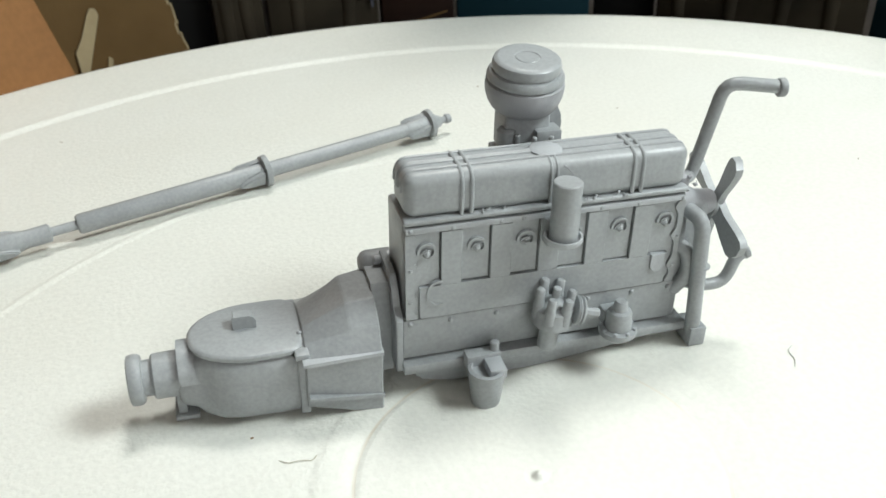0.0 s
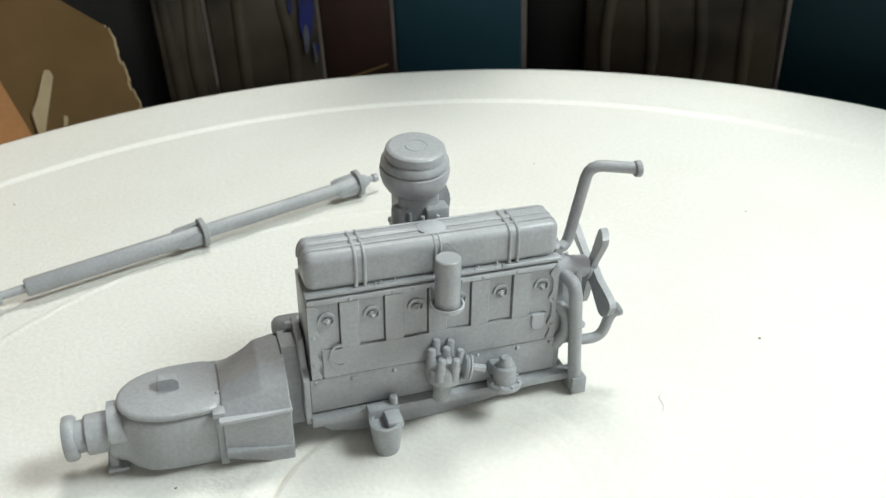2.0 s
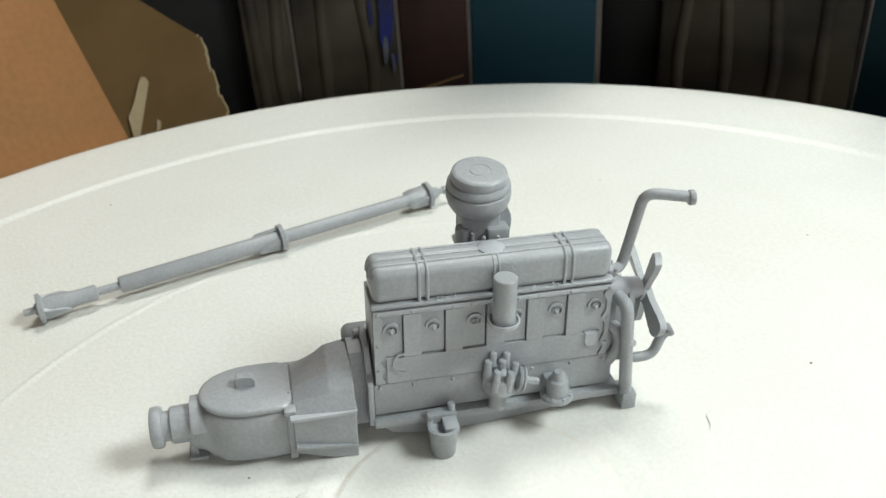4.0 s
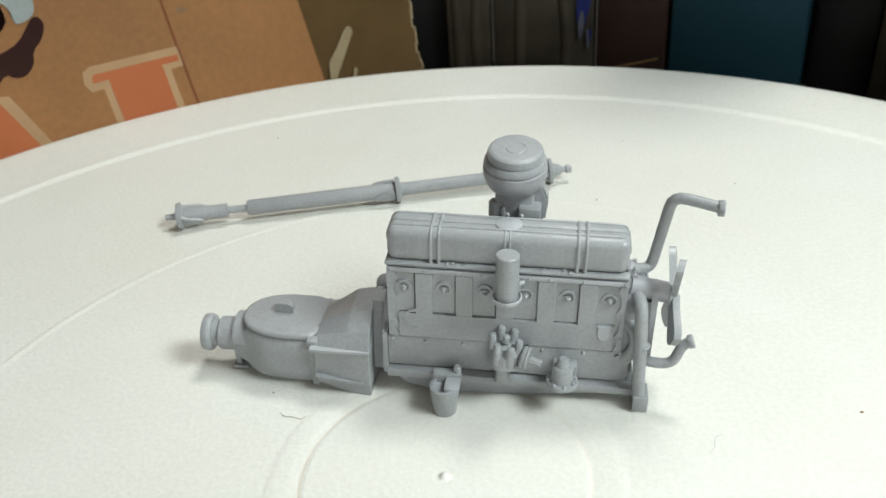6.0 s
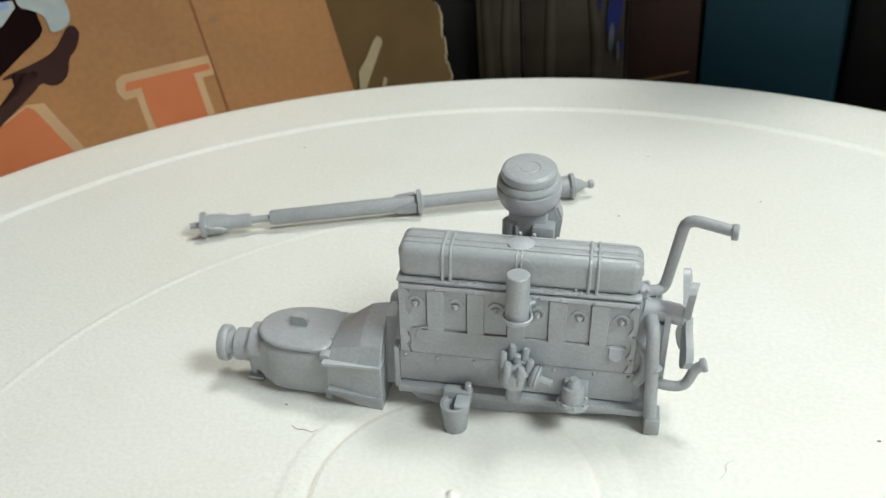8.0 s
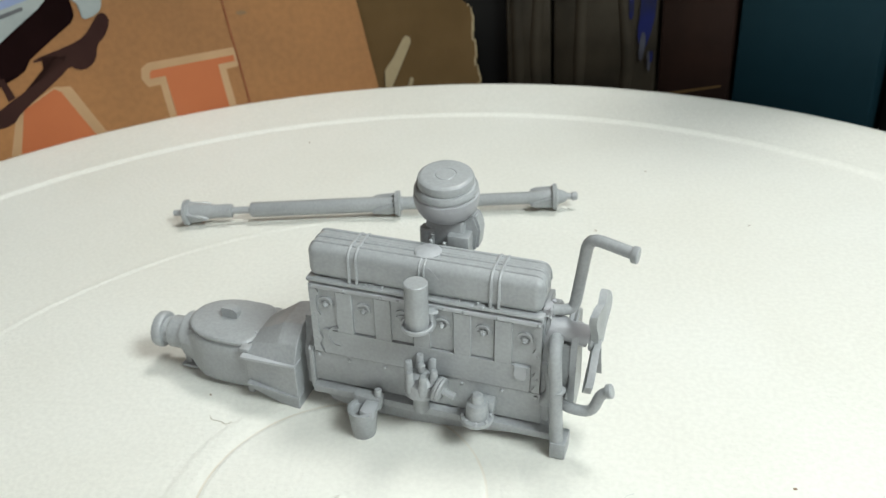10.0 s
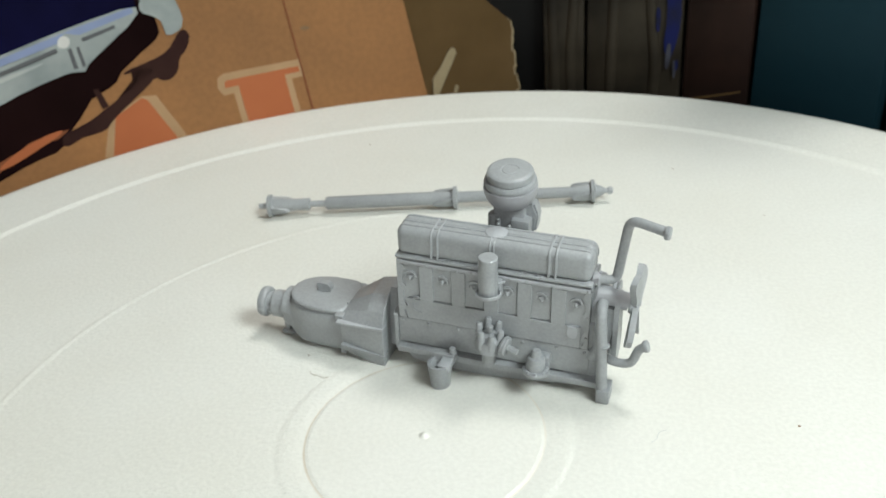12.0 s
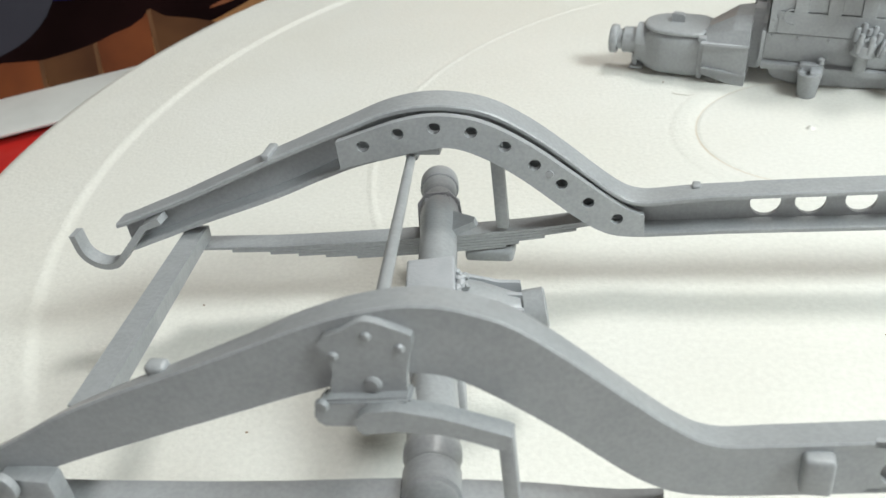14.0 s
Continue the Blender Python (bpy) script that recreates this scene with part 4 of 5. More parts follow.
for c, a, d in zip(HOLES, cuts, cuts[1:]):
    holed(bm, a, d, near_y, lambda x: near_foot(x) + 0.02, lambda x: near_top(x) - 0.02, c, near_top(c) - 2.95, 1.75, 1.55, 0.5, 24)
bmesh.ops.remove_doubles(bm, verts=bm.verts, dist=0.002)
part("pierced_web", bm, GREY, NEARRAIL, "web pierced by a row of oval holes")
part("web", channel(B(), [56.0, 70, 95], near_y, near_top, near_foot, 1, near_wide, 0.6, parts="w"), GREY, NEARRAIL)


def near_at(x, out=0.0):
    return near_y(x) - out
bm = B()
pts = [(-42.0, 29.4), (-41.6, 29.9), (-40.5, 30.2), (-39.5, 30.8), (-38.9, 31.0), (-38.2, 30.8), (-36.7, 30.0), (-36.1, 29.6), (-36.15, 28.8), (-36.6, 27.4), (-36.8, 26.2), (-37.0, 24.4), (-41.9, 24.6), (-41.85, 25.7),
       (-41.5, 26.8), (-41.5, 27.9), (-41.9, 28.8)]
prism(bm, pts, 1, -0.6, 0.0)
for v in bm.verts:
    v.co.y += near_at(v.co.x)
bmesh.ops.bevel(bm, geom=[e for e in bm.edges if e.calc_face_angle(0) > 0.6], offset=0.2, segments=2, affect="EDGES")
SHOCK = part("shock_absorber_plate", bm, GREY, CHASSIS)
for x, z, r in ((-41.2, 28.3, 0.36), (-38.9, 29.75, 0.38), (-36.95, 28.65, 0.38), (-39.1, 25.75, 0.66)):
    bm = B()
    lathe(bm, [(0, 0.3), (r * 0.7, 0.26), (r, 0.05), (r, -0.2)], along((x, near_at(x, 0.55), z), (x - 0.15, near_at(x, 2), z)), 16)
    part("rivet", bm, GREY, SHOCK)
bm = B()
prism(bm, [(-43.0, 24.3), (-43.1, 23.3), (-42.5, 22.7), (-40.0, 22.5), (-36.6, 22.9), (-36.6, 25.0), (-42.3, 25.1)], 1, -1.4, 0.2)
for v in bm.verts:
    v.co.y += near_at(v.co.x)
bmesh.ops.bevel(bm, geom=list(bm.edges), offset=0.22, segments=2, affect="EDGES")
part("shock_body", bm, GREY, SHOCK)
bm = B()
lathe(bm, [(0, 0.25), (0.42, 0.2), (0.5, 0.0), (0.5, -0.2)], along((-42.35, near_at(-42.35, 1.4), 24.75), (-42.5, near_at(-42.35, 3), 24.75)), 14)
part("filler_plug", bm, GREY, SHOCK)
bm = B()
arm = [(-40.0, 24.2), (-39.3, 24.75), (-37.4, 24.8), (-34.6, 23.95), (-32.4, 23.0), (-30.6, 22.2), (-30.2, 21.9), (-30.3, 21.0), (-31.0, 20.8), (-32.6, 21.6), (-34.8, 22.5), (-37.6, 22.9), (-39.7, 22.75), (-40.05, 23.2)]
prism(bm, arm, 1, -2.2, -0.9)
for v in bm.verts:
    v.co.y += near_at(v.co.x)
bmesh.ops.bevel(bm, geom=[e for e in bm.edges if e.calc_face_angle(0) > 0.5], offset=0.3, segments=3, affect="EDGES")
part("lever", bm, GREY, SHOCK)
bm = B()
box(bm, -31.2, -30.15, near_at(-30, 2.2), near_at(-30, 1.3), 12.4, 22.0, 0.15)
part("link", bm, GREY, SHOCK)
bm = B()
box(bm, -11.6, -9.5, near_at(-10, 1.2), near_at(-10, -0.2), 13.9, 17.3, 0.35, 3)
part("body_mount", bm, GREY, NEARRAIL)
x = -54.6
bm = B()
box(bm, x - 0.8, x + 0.8, near_y(x) + 1.3, near_y(x) + 2.5, near_top(x) - 0.9, near_top(x) + 0.25, 0.35, 3)
part("body_mount", bm, GREY, NEARRAIL)
bm = B()
lathe(bm, [(0, 0), (1.6, 0), (1.8, 0.3), (1.8, 1.6), (1.0, 2.0), (0, 2.0)], along((-71.5, near_at(-71.5), 17.2), (-71.9, near_at(-71.5, 3), 17.2)), 20)
part("shackle_boss", bm, GREY, NEARRAIL)
bm = B()
box(bm, -67.6, -63.2, near_at(-65, 1.5), near_at(-65, -0.2), 14.6, 18.6, 0.3)
part("shackle_bracket", bm, GREY, NEARRAIL)
bm = B()
lathe(bm, [(0, 0), (1.1, 0), (1.25, 0.2), (1.25, 0.6), (1.0, 0.75), (0, 0.8)], along((-66.6, near_at(-66.6, 1.3), 18.3), (-66.9, near_at(-66.6, 3), 18.3)), 20)
part("shackle_nut", bm, GREY, NEARRAIL)

# leaf springs
for y_at, z_off, far in ((lambda x: -42.6 + 0.2 * (x + 47), 0.0, True), (lambda x: -82.2 + 0.15 * (x + 39), 2.4, False)):
    zc = curve([(-73, 10.6), (-63, 9.7), (-54, 9.3), (-47, 9.1), (-40, 9.0), (-35, 9.0), (-30, 9.3), (-24, 9.8)] if far else
               [(-73, 12.3), (-63, 11.3), (-53, 10.7), (-47, 10.5), (-40, 10.5), (-31, 9.7), (-24, 8.4)])
    pitch = 0.37 if far else 0.62
    host = None
    for k, (a, d) in enumerate(((-72.4, -24.0 if far else -20.5), (-68.5, -27.5), (-64.3, -30.2), (-61.2, -33.7), (-58.2, -36.6), (-54.7, -38.0))):
        rings = []
        bm = B()
        for x in np.linspace(a, d, 18):
            z = zc(x) + z_off - pitch * k
            rings.append([bm.verts.new((x, y_at(x) + s, z + h)) for s, h in ((-1.25, 0), (1.25, 0), (1.25, pitch * 0.84), (-1.25, pitch * 0.84))])
        for p, q in zip(rings, rings[1:]):
            for i in range(4):
                bm.faces.new((p[i], p[(i + 1) % 4], q[(i + 1) % 4], q[i]))
        bm.faces.new(rings[0])
        bm.faces.new(rings[-1])
        ob = part("leaf_spring" if host is None else "leaf", bm, GREY, host or CHASSIS)
        host = host or ob
    bm = B()
    x = -40.0
    box(bm, x - 2.8, x + 2.8, y_at(x) - 1.5, y_at(x) + 1.5, (5.4 if far else 6.0) + z_off, (7.0 if far else 7.95) + z_off, 0.55, 4)
    part("spring_clamp", bm, GREY, host)
    bm = B()
    lathe(bm, [(0, -1.5), (0.8, -1.5), (0.9, -1.3), (0.9, 1.3), (0.8, 1.5), (0, 1.5)], along((-72.6, y_at(-72.6), zc(-72.6) + 0.6 + z_off), (-72.6, y_at(-72.6) + 1, zc(-72.6) + 0.6 + z_off)), 16)
    part("spring_eye", bm, GREY, host)

# rear axle with differential
AX0, AX1 = Vector((-47.1, -33.6, 10.9)), Vector((-36.4, -85.5, 13.4))
axle = along(AX0, AX1)
bm = B()
lathe(bm, [(0, -0.1), (1.9, 0), (2.15, 0.25), (2.25, 0.7), (2.28, 2.3), (2.2, 2.45), (2.02, 2.5), (2.0, 4.3), (1.9, 4.5), (1.66, 4.7), (1.64, 6.2), (1.8, 6.9), (2.05, 8.2), (2.1, 11.0), (2.02, 13.0), (2.02, 22), (1.95, 30), (1.95, 38), (2.1, 40.5), (2.1, 45), (2.3, 45.3), (2.3, 46.2), (2.05, 46.5), (2.05, 47.2), (1.9, 47.4), (2.25, 47.8), (2.25, 50.0), (2.0, 50.2), (2.0, 52.5), (0, 52.6)], axle, 28)
AXLE = part("rear_axle", bm, GREY, CHASSIS)
mid = axle @ Vector((0, 0, 27.4)) - Vector((0, 0, 1.4))
turn = Matrix.Translation(mid) @ Matrix.Rotation(radians(12.3), 4, "Z") @ Matrix.Rotation(radians(-3), 4, "X")
bm = B()
box(bm, -2.3, 2.25, -9.0, 2.7, -3.8, 6.1, 0.3, 3)
bmesh.ops.transform(bm, matrix=turn, verts=bm.verts)
part("axle_box", bm, GREY_PALE, AXLE)
bm = B()
nose = turn @ Matrix.Rotation(radians(-4), 4, "Y")
lathe(bm, [(0, 1.0), (4.2, 1.6), (4.4, 2.6), (4.0, 3.1), (3.4, 4.8), (2.2, 7.2), (1.75, 8.2), (2.0, 8.4), (2.05, 10.3), (1.75, 10.5), (0, 10.5)], nose @ Matrix.Rotation(radians(90), 4, "Y") @ Matrix.Translation((0, 0.3, 0)), 30)
part("differential", bm, GREY, AXLE)
for a, c in (((2.1, 1.7, 3.4), (3.3, 1.7, 4.4)), ((2.1, -0.2, 3.6), (3.4, -0.2, 4.6)), ((2.2, -2.2, 3.4), (3.4, -2.2, 4.4))):
    bm = B()
    rod(bm, turn @ Vector(a), turn @ Vector(c), 0.4, n=10)
    part("stud", bm, GREY, AXLE)
for s in (-2.2, 0.3, 2.4):
    bm = B()
    prism(bm, [(2.2, 0.8), (8.4, 0.8), (8.4, 2.0), (6.4, 2.4), (2.4, 4.2)], 1, s - 0.25, s + 0.25)
    bmesh.ops.transform(bm, matrix=nose, verts=bm.verts)
    part("rib", bm, GREY_PALE, AXLE)
rnd = random.Random(21)
bm = B()
for k in range(16):
    q = turn @ Vector((2.35 + rnd.uniform(-0.1, 0.5), rnd.uniform(-2.4, 2.4), rnd.uniform(2.6, 5.6)))
    bmesh.ops.create_icosphere(bm, subdivisions=1, radius=rnd.uniform(0.2, 0.55), matrix=Matrix.Translation(q))
part("flash", bm, GREY_PALE, AXLE, "rough bits of moulding flash")
bm = B()
lathe(bm, [(0, 0.4), (3.5, 0.6), (3.2, 2.2), (1.5, 3.4), (0, 3.6)], turn @ Matrix.Rotation(radians(-90), 4, "Y") @ Matrix.Translation((0, 0, 1.6)), 28)
part("rear_cover", bm, GREY, AXLE)

bm = B()
prism(bm, [(1.5, 9.4), (2.3, 10.2), (4.6, 13.2), (4.4, 14.0), (1.5, 14.0)], 1, -0.3, 0.5)
bmesh.ops.transform(bm, matrix=axle @ Matrix.Rotation(radians(20), 4, "Z"), verts=bm.verts)
part("spring_bracket", bm, GREY, AXLE)
bm = B()
prism(bm, [(-2.3, -2.0), (-2.1, 0.6), (-1.2, 1.7), (1.2, 1.7), (2.1, 0.6), (2.3, -2.0)], 2, 6.6, 9.6)
bmesh.ops.transform(bm, matrix=axle, verts=bm.verts)
bmesh.ops.bevel(bm, geom=list(bm.edges), offset=0.3, segments=2, affect="EDGES")
part("spring_seat", bm, GREY_WORN, AXLE)

# cross members, stay rod, far lever strut
bm = B()
strip(bm, [(-72.3, -47.6, 12.7), (-72.0, -49.5, 13.0), (-62.4, -83.0, 21.2), (-62.1, -84.2, 21.5)], 0.95, 0.8, (1, 0, 0))
strip(bm, [(-71.1, -47.6, 12.2), (-70.85, -49.5, 12.5), (-61.25, -83.0, 20.7), (-60.95, -84.2, 21.0)], 0.25, 1.7, (1, 0, 0))
part("rear_cross_member", bm, GREY, CHASSIS)
bm = B()
rod(bm, (-47.1, -43.0, 19.8), (-39.3, -80.3, 28.4), 0.5, n=14)
part("stay_rod", bm, GREY, CHASSIS)
bm = B()
box(bm, -48.4, -43.6, -44.6, -42.2, 20.5, 21.5, 0.15)
box(bm, -47.6, -46.3, -43.9, -42.6, 19.4, 20.8, 0.2)
part("stay_bracket", bm, GREY, CHASSIS)
bm = B()
box(bm, -38.9, -37.5, -42.2, -41.2, 9.8, 20.6, 0.15)
part("shock_link", bm, GREY, CHASSIS)
for x, w in ((66.0, 3.0), (92.0, 3.0)):
    bm = B()
    strip(bm, [(x, far_y(x) - 0.3, far_foot(x) + 1.2), (x, near_y(x) + 0.3, near_foot(x) + 1.2)], w, 1.6, (1, 0, 0))
    part("cross_member", bm, GREY, CHASSIS)
for y in (far_y(80) - 1.5, near_y(80) + 1.5):
    bm = B()
    box(bm, 77.5, 82.5, y - 1.6, y + 1.6, 0.0, 13.5, 0.4)
    part("front_axle_stand", bm, GREY, CHASSIS)

# ---- specks on the lid ----
def fibre(name, label, pts, r, mat):
    ob = thing(name, label, "fibre")
    bm = B()
    tube(bm, pts, r, 6)
    part("strand", bm, mat, ob)
    return ob


HAIR = material("dark_hair", (0.42, 0.39, 0.31), 0.6)
fibre("hair", "short dark curved hair lying on the lid", [(-19.6, 12.4, 0.08), (-19.0, 11.6, 0.1), (-17.9, 11.5, 0.12), (-17.0, 10.9, 0.1), (-16.4, 11.4, 0.08)], 0.035, HAIR)
fibre("hair", "thin pale hair lying on the lid", [(29.5, 0.5, 0.06), (30.3, 1.2, 0.1), (30.6, 2.6, 0.1), (31.6, 3.1, 0.06)], 0.045, PAPER)
SPECKS = [(48.3, 5.0, 0.22), (-21.0, 16.4, 0.16), (-66.0, -62.0, 0.2), (-76.0, -46.0, 0.16), (28.0, 60.0, 0.2), (37.0, 82.0, 0.16), (-62.0, -66.0, 0.16), (12.0, -52.0, 0.18), (70, 30, 0.15), (52, 62, 0.14), (-30, 96, 0.16), (2, -46, 0.12)]
for x, y, r in SPECKS:
    bm = B()
    bmesh.ops.create_icosphere(bm, subdivisions=1, radius=r, matrix=Matrix.Translation((x, y, 0.02)) @ Matrix.Diagonal((1.2, 0.8, 0.5, 1)))
    tagged(part("speck", bm, FUZZ), "tiny dark speck of dirt on the lid", "dirt", group="dirt specks")
FLUFF = thing("fluff", "small tangle of brown fibres on the white lid", "fluff")
rnd = random.Random(9)
for k in range(9):
    x, y = 19.2 + rnd.uniform(-1.2, 1.4), -28.8 + rnd.uniform(-0.6, 0.6)
    pts = [(x, y, 0.1)]
    a = rnd.uniform(0, 6.28)
    for i in range(4):
        a += rnd.uniform(-0.9, 0.9)
        pts.append((pts[-1][0] + 0.7 * math.cos(a), pts[-1][1] + 0.5 * math.sin(a), rnd.uniform(0.08, 0.5)))
    bm = B()
    tube(bm, pts, rnd.uniform(0.03, 0.06), 5)
    part("strand", bm, FUZZ, FLUFF)
fibre("thread", "bit of brown thread on the lid", [(15.4, -33.4, 0.1), (16.0, -34.2, 0.15), (15.5, -35.2, 0.15), (16.2, -36.0, 0.1)], 0.08, FUZZ)

# ---- printed kit box behind the lid ----
AROUND = Matrix.Rotation(radians(13.0), 4, "Z")
BOX = thing("kit_box", "orange printed cardboard kit box leaning back, with a car picture", "box",
            AROUND @ Matrix.Translation((0, 0.1375, 0)) @ Matrix.Rotation(radians(20.54), 4, "Z") @ Matrix.Rotation(radians(-25.44), 4, "X"))
bm = B()
prism(bm, [(0.0, -14.9), (0.0, 120), (45, 120), (45, 6.5)], 0, -190, 7.2)
part("carton", bm, PRINT_WALL, BOX)


def rounded(pts, times=2):
    for _ in range(times):
        out = []
        for (a, b), (c, d) in zip(pts, [*pts[1:], pts[0]]):
            out += [(0.75 * a + 0.25 * c, 0.75 * b + 0.25 * d), (0.25 * a + 0.75 * c, 0.25 * b + 0.75 * d)]
        pts = out
    return pts


def flat(name, pts, level, mat, label=""):
    """A printed patch on the box front, from its outline across and up the face."""
    bm = B()
    if name in ("print_shade", "print_guard", "print_streak", "print_gleam", "print_tyre", "print_bumper_end", "print_bumper", "print_arm", "print_lip", "print_guard_foot", "print_smudge"):
        pts = rounded(pts, 1 if name in ("print_shade", "print_arm", "print_bumper") else 2)
    y = -0.06 * level
    bm.faces.new([bm.verts.new((u, y, v)) for u, v in pts])
    bmesh.ops.triangulate(bm, faces=bm.faces)
    return part(name, bm, mat, BOX, label)


flat("print_shade", [(-189, 119), (-189, -8.5), (-160, -7.4), (-146, -6.2), (-134, -6.0), (-124, -7.0), (-112, -4.6), (-100, -0.5), (-92.2, 1.9), (-84.8, 3.3), (-83.9, 6.9), (-81.1, 7.7), (-74.0, 15.3), (-69.8, 15.2),
                     (-66.8, 19.2), (-60.3, 22.6), (-56.4, 25.0), (-56.2, 27.8), (-62, 119)], 1, PRINT_SHADE, "printed dark shadow under the car")
flat("print_arm", [(-49.5, 23.2), (-49.8, 24.8), (-50.6, 25.5), (-51.8, 25.1), (-52.7, 24.1), (-55.6, 21.0), (-59.7, 19.6), (-67.0, 18.2), (-67.0, 17.3), (-60.7, 18.2), (-59.9, 17.2), (-63.5, 15.1), (-72.6, 10.9), (-77.1, 8.6),
                   (-81.2, 7.4), (-84.2, 6.9), (-85.2, 3.2), (-78.5, 5.6), (-74.7, 5.3), (-72.0, 7.9), (-62.6, 13.5), (-60.1, 15.5), (-58.7, 14.2), (-56.7, 14.1), (-54.4, 15.8), (-53.4, 18.9), (-51.3, 20.3)], 1.5, PRINT_ARM, "printed dark bracket arm")
flat("print_strut", [(-74.9, 15.6), (-73.6, 15.4), (-72.4, 11.0), (-74.0, 10.5)], 2, PRINT_ARM)
flat("print_ground", [(-91.5, 5.2), (-85.5, 5.9), (-82.5, 7.6), (-88, 7.4)], 2, PRINT_STREAK)
flat("print_streak", [(-119, -3.0), (-111, -0.9), (-104, 1.6), (-97, 4.4), (-93.5, 5.2), (-92.5, 6.4), (-88, 7.2), (-86.5, 6.4), (-92, 4.2), (-98, 2.2), (-101, 0.6), (-110, -2.2)], 3, PRINT_STREAK)
flat("print_streak", [(-100.5, 1.6), (-97, 4.0), (-92.8, 5.9), (-88, 7.3), (-83.6, 8.0), (-85.0, 6.6), (-90.5, 4.5), (-96.5, 2.2)], 3.5, PRINT_RED)
# printed floor tiles below the shadow, with pale joints
for outline, ink in (([(-189, -5.0), (-165, -4.2), (-157.8, -5.4), (-158.6, -14.8), (-189, -14.8)], PRINT_TILE),
                     ([(-156.9, -5.6), (-150, -5.2), (-145.2, -4.6), (-146.2, -14.8), (-157.6, -14.8)], PRINT_BROWN),
                     ([(-144.2, -4.5), (-140, -3.4), (-136, -2.8), (-132.6, -1.4), (-131.2, -0.3), (-133.0, -14.8), (-145.2, -14.8)], PRINT_TILE),
                     ([(-130.3, 0.3), (-129.4, -0.6), (-127.4, -2.2), (-123.6, -3.4), (-120.6, -4.4), (-112, -8), (-112, -14.8), (-132.0, -14.8)], PRINT_BROWN)):
    flat("print_tile", outline, 3, ink)
for u, v in ((-157.2, -5.4), (-144.6, -4.4), (-130.7, 0.2)):
    flat("tile_joint", [(u - 0.6, v - 0.2), (u + 0.4, v), (u - 0.8, -14.8), (u - 1.8, -14.8)], 3.5, PRINT_JOINT)
flat("print_body", [(-189, 119), (-189, 26), (-160, 8), (-146, 6), (-139, 14), (-136, 17.8), (-107, 22.6), (-75, 29), (-60, 31.5), (-60, 119)], 2, PRINT_NAVY, "printed dark blue car body")
flat("print_tyre", [(-189, 70), (-189, -4), (-170, -4), (-156, 0), (-148, 10), (-147, 26), (-154, 45), (-170, 60)], 3, PRINT_INK)
flat("print_bumper", [(-137.4, 14.4), (-137.2, 16.6), (-135.6, 18.2), (-131, 18.9), (-107, 24.0), (-92, 27.4), (-75, 31.0), (-60.0, 33.4), (-59.9, 30.4), (-72.3, 22.8), (-75.6, 20.4), (-78, 20.6), (-88, 18.6), (-98, 15.4), (-110.7, 12.9),
                      (-122, 11.3), (-130, 10.6), (-134.4, 11.0), (-136.6, 12.4)], 3, PRINT_CHROME, "printed chrome bumper")
flat("print_bumper_top", [(-136.0, 17.6), (-131, 18.4), (-107, 23.4), (-75, 30.3), (-61, 32.8), (-61, 31.4), (-75, 28.6), (-107, 21.9), (-131, 17.2), (-135.6, 16.8)], 4, PRINT_STEEL)
flat("print_groove", [(-135.6, 16.0), (-131, 16.5), (-107, 20.6), (-80, 26.6), (-66, 29.4), (-66, 28.6), (-80, 25.7), (-107, 19.6), (-130.8, 15.5), (-135.2, 15.1)], 4.5, PRINT_DARK_GREY)
flat("print_lip", [(-136.6, 14.9), (-131, 15.2), (-122, 16.6), (-110, 18.6), (-84, 24.2), (-84, 23.2), (-110, 17.6), (-122, 15.4), (-131, 13.9), (-136.4, 13.7)], 5, PRINT_PALE)
flat("print_gleam", [(-136.6, 17.2), (-134.4, 18.0), (-133.2, 17.3), (-134.6, 16.4), (-136.4, 16.4)], 6, PRINT_WHITE)
flat("print_gleam", [(-136.8, 14.9), (-133.2, 15.2), (-131.6, 14.6), (-133.6, 13.9), (-136.4, 13.9)], 6, PRINT_WHITE)
flat("print_gleam", [(-122.6, 16.6), (-121.2, 17.0), (-120.8, 15.9), (-121.8, 15.0), (-122.8, 15.4)], 6, PRINT_WHITE)
flat("print_guard_foot", [(-112.0, 20.6), (-110.6, 25.4), (-104.8, 26.4), (-103.6, 22.4), (-105.6, 20.0), (-109.4, 19.2)], 5.5, PRINT_PALE)
flat("print_groove", [(-106.0, 24.6), (-104.0, 25.2), (-103.2, 19.2), (-104.0, 14.0), (-105.0, 18.4)], 5.8, PRINT_DARK_GREY)
flat("print_guard", [(-109.6, 23.0), (-108.5, 25.4), (-106.6, 25.2), (-105.4, 22.0), (-104.6, 15.5), (-104.9, 9.6), (-106.2, 5.6), (-108.2, 4.0), (-109.6, 5.4), (-110.6, 9.4), (-110.8, 14.5), (-110.4, 19.5)], 6, PRINT_PALE, "printed bumper guard")
flat("print_gleam", [(-109.6, 20.5), (-108.8, 23.8), (-107.4, 23.4), (-107.0, 19.8), (-108.0, 18.2), (-109.4, 18.6)], 7, PRINT_WHITE)
flat("print_smudge", [(-22.4, 20.3), (-20.4, 20.5), (-19.1, 19.6), (-21.4, 19.4)], 2, PRINT_GREYED)
flat("print_bracket", [(-79.4, 20.6), (-80.2, 26.6), (-77.6, 29.6), (-74.4, 28.6), (-72.8, 23.0), (-75.4, 20.0)], 5, PRINT_CHROME)
flat("print_groove", [(-77.6, 21.0), (-77.8, 25.8), (-76.9, 26.0), (-76.6, 21.0)], 6, PRINT_DARK_GREY)
flat("print_groove", [(-75.6, 21.0), (-75.8, 25.8), (-75.1, 26.0), (-74.8, 21.4)], 6, PRINT_DARK_GREY)
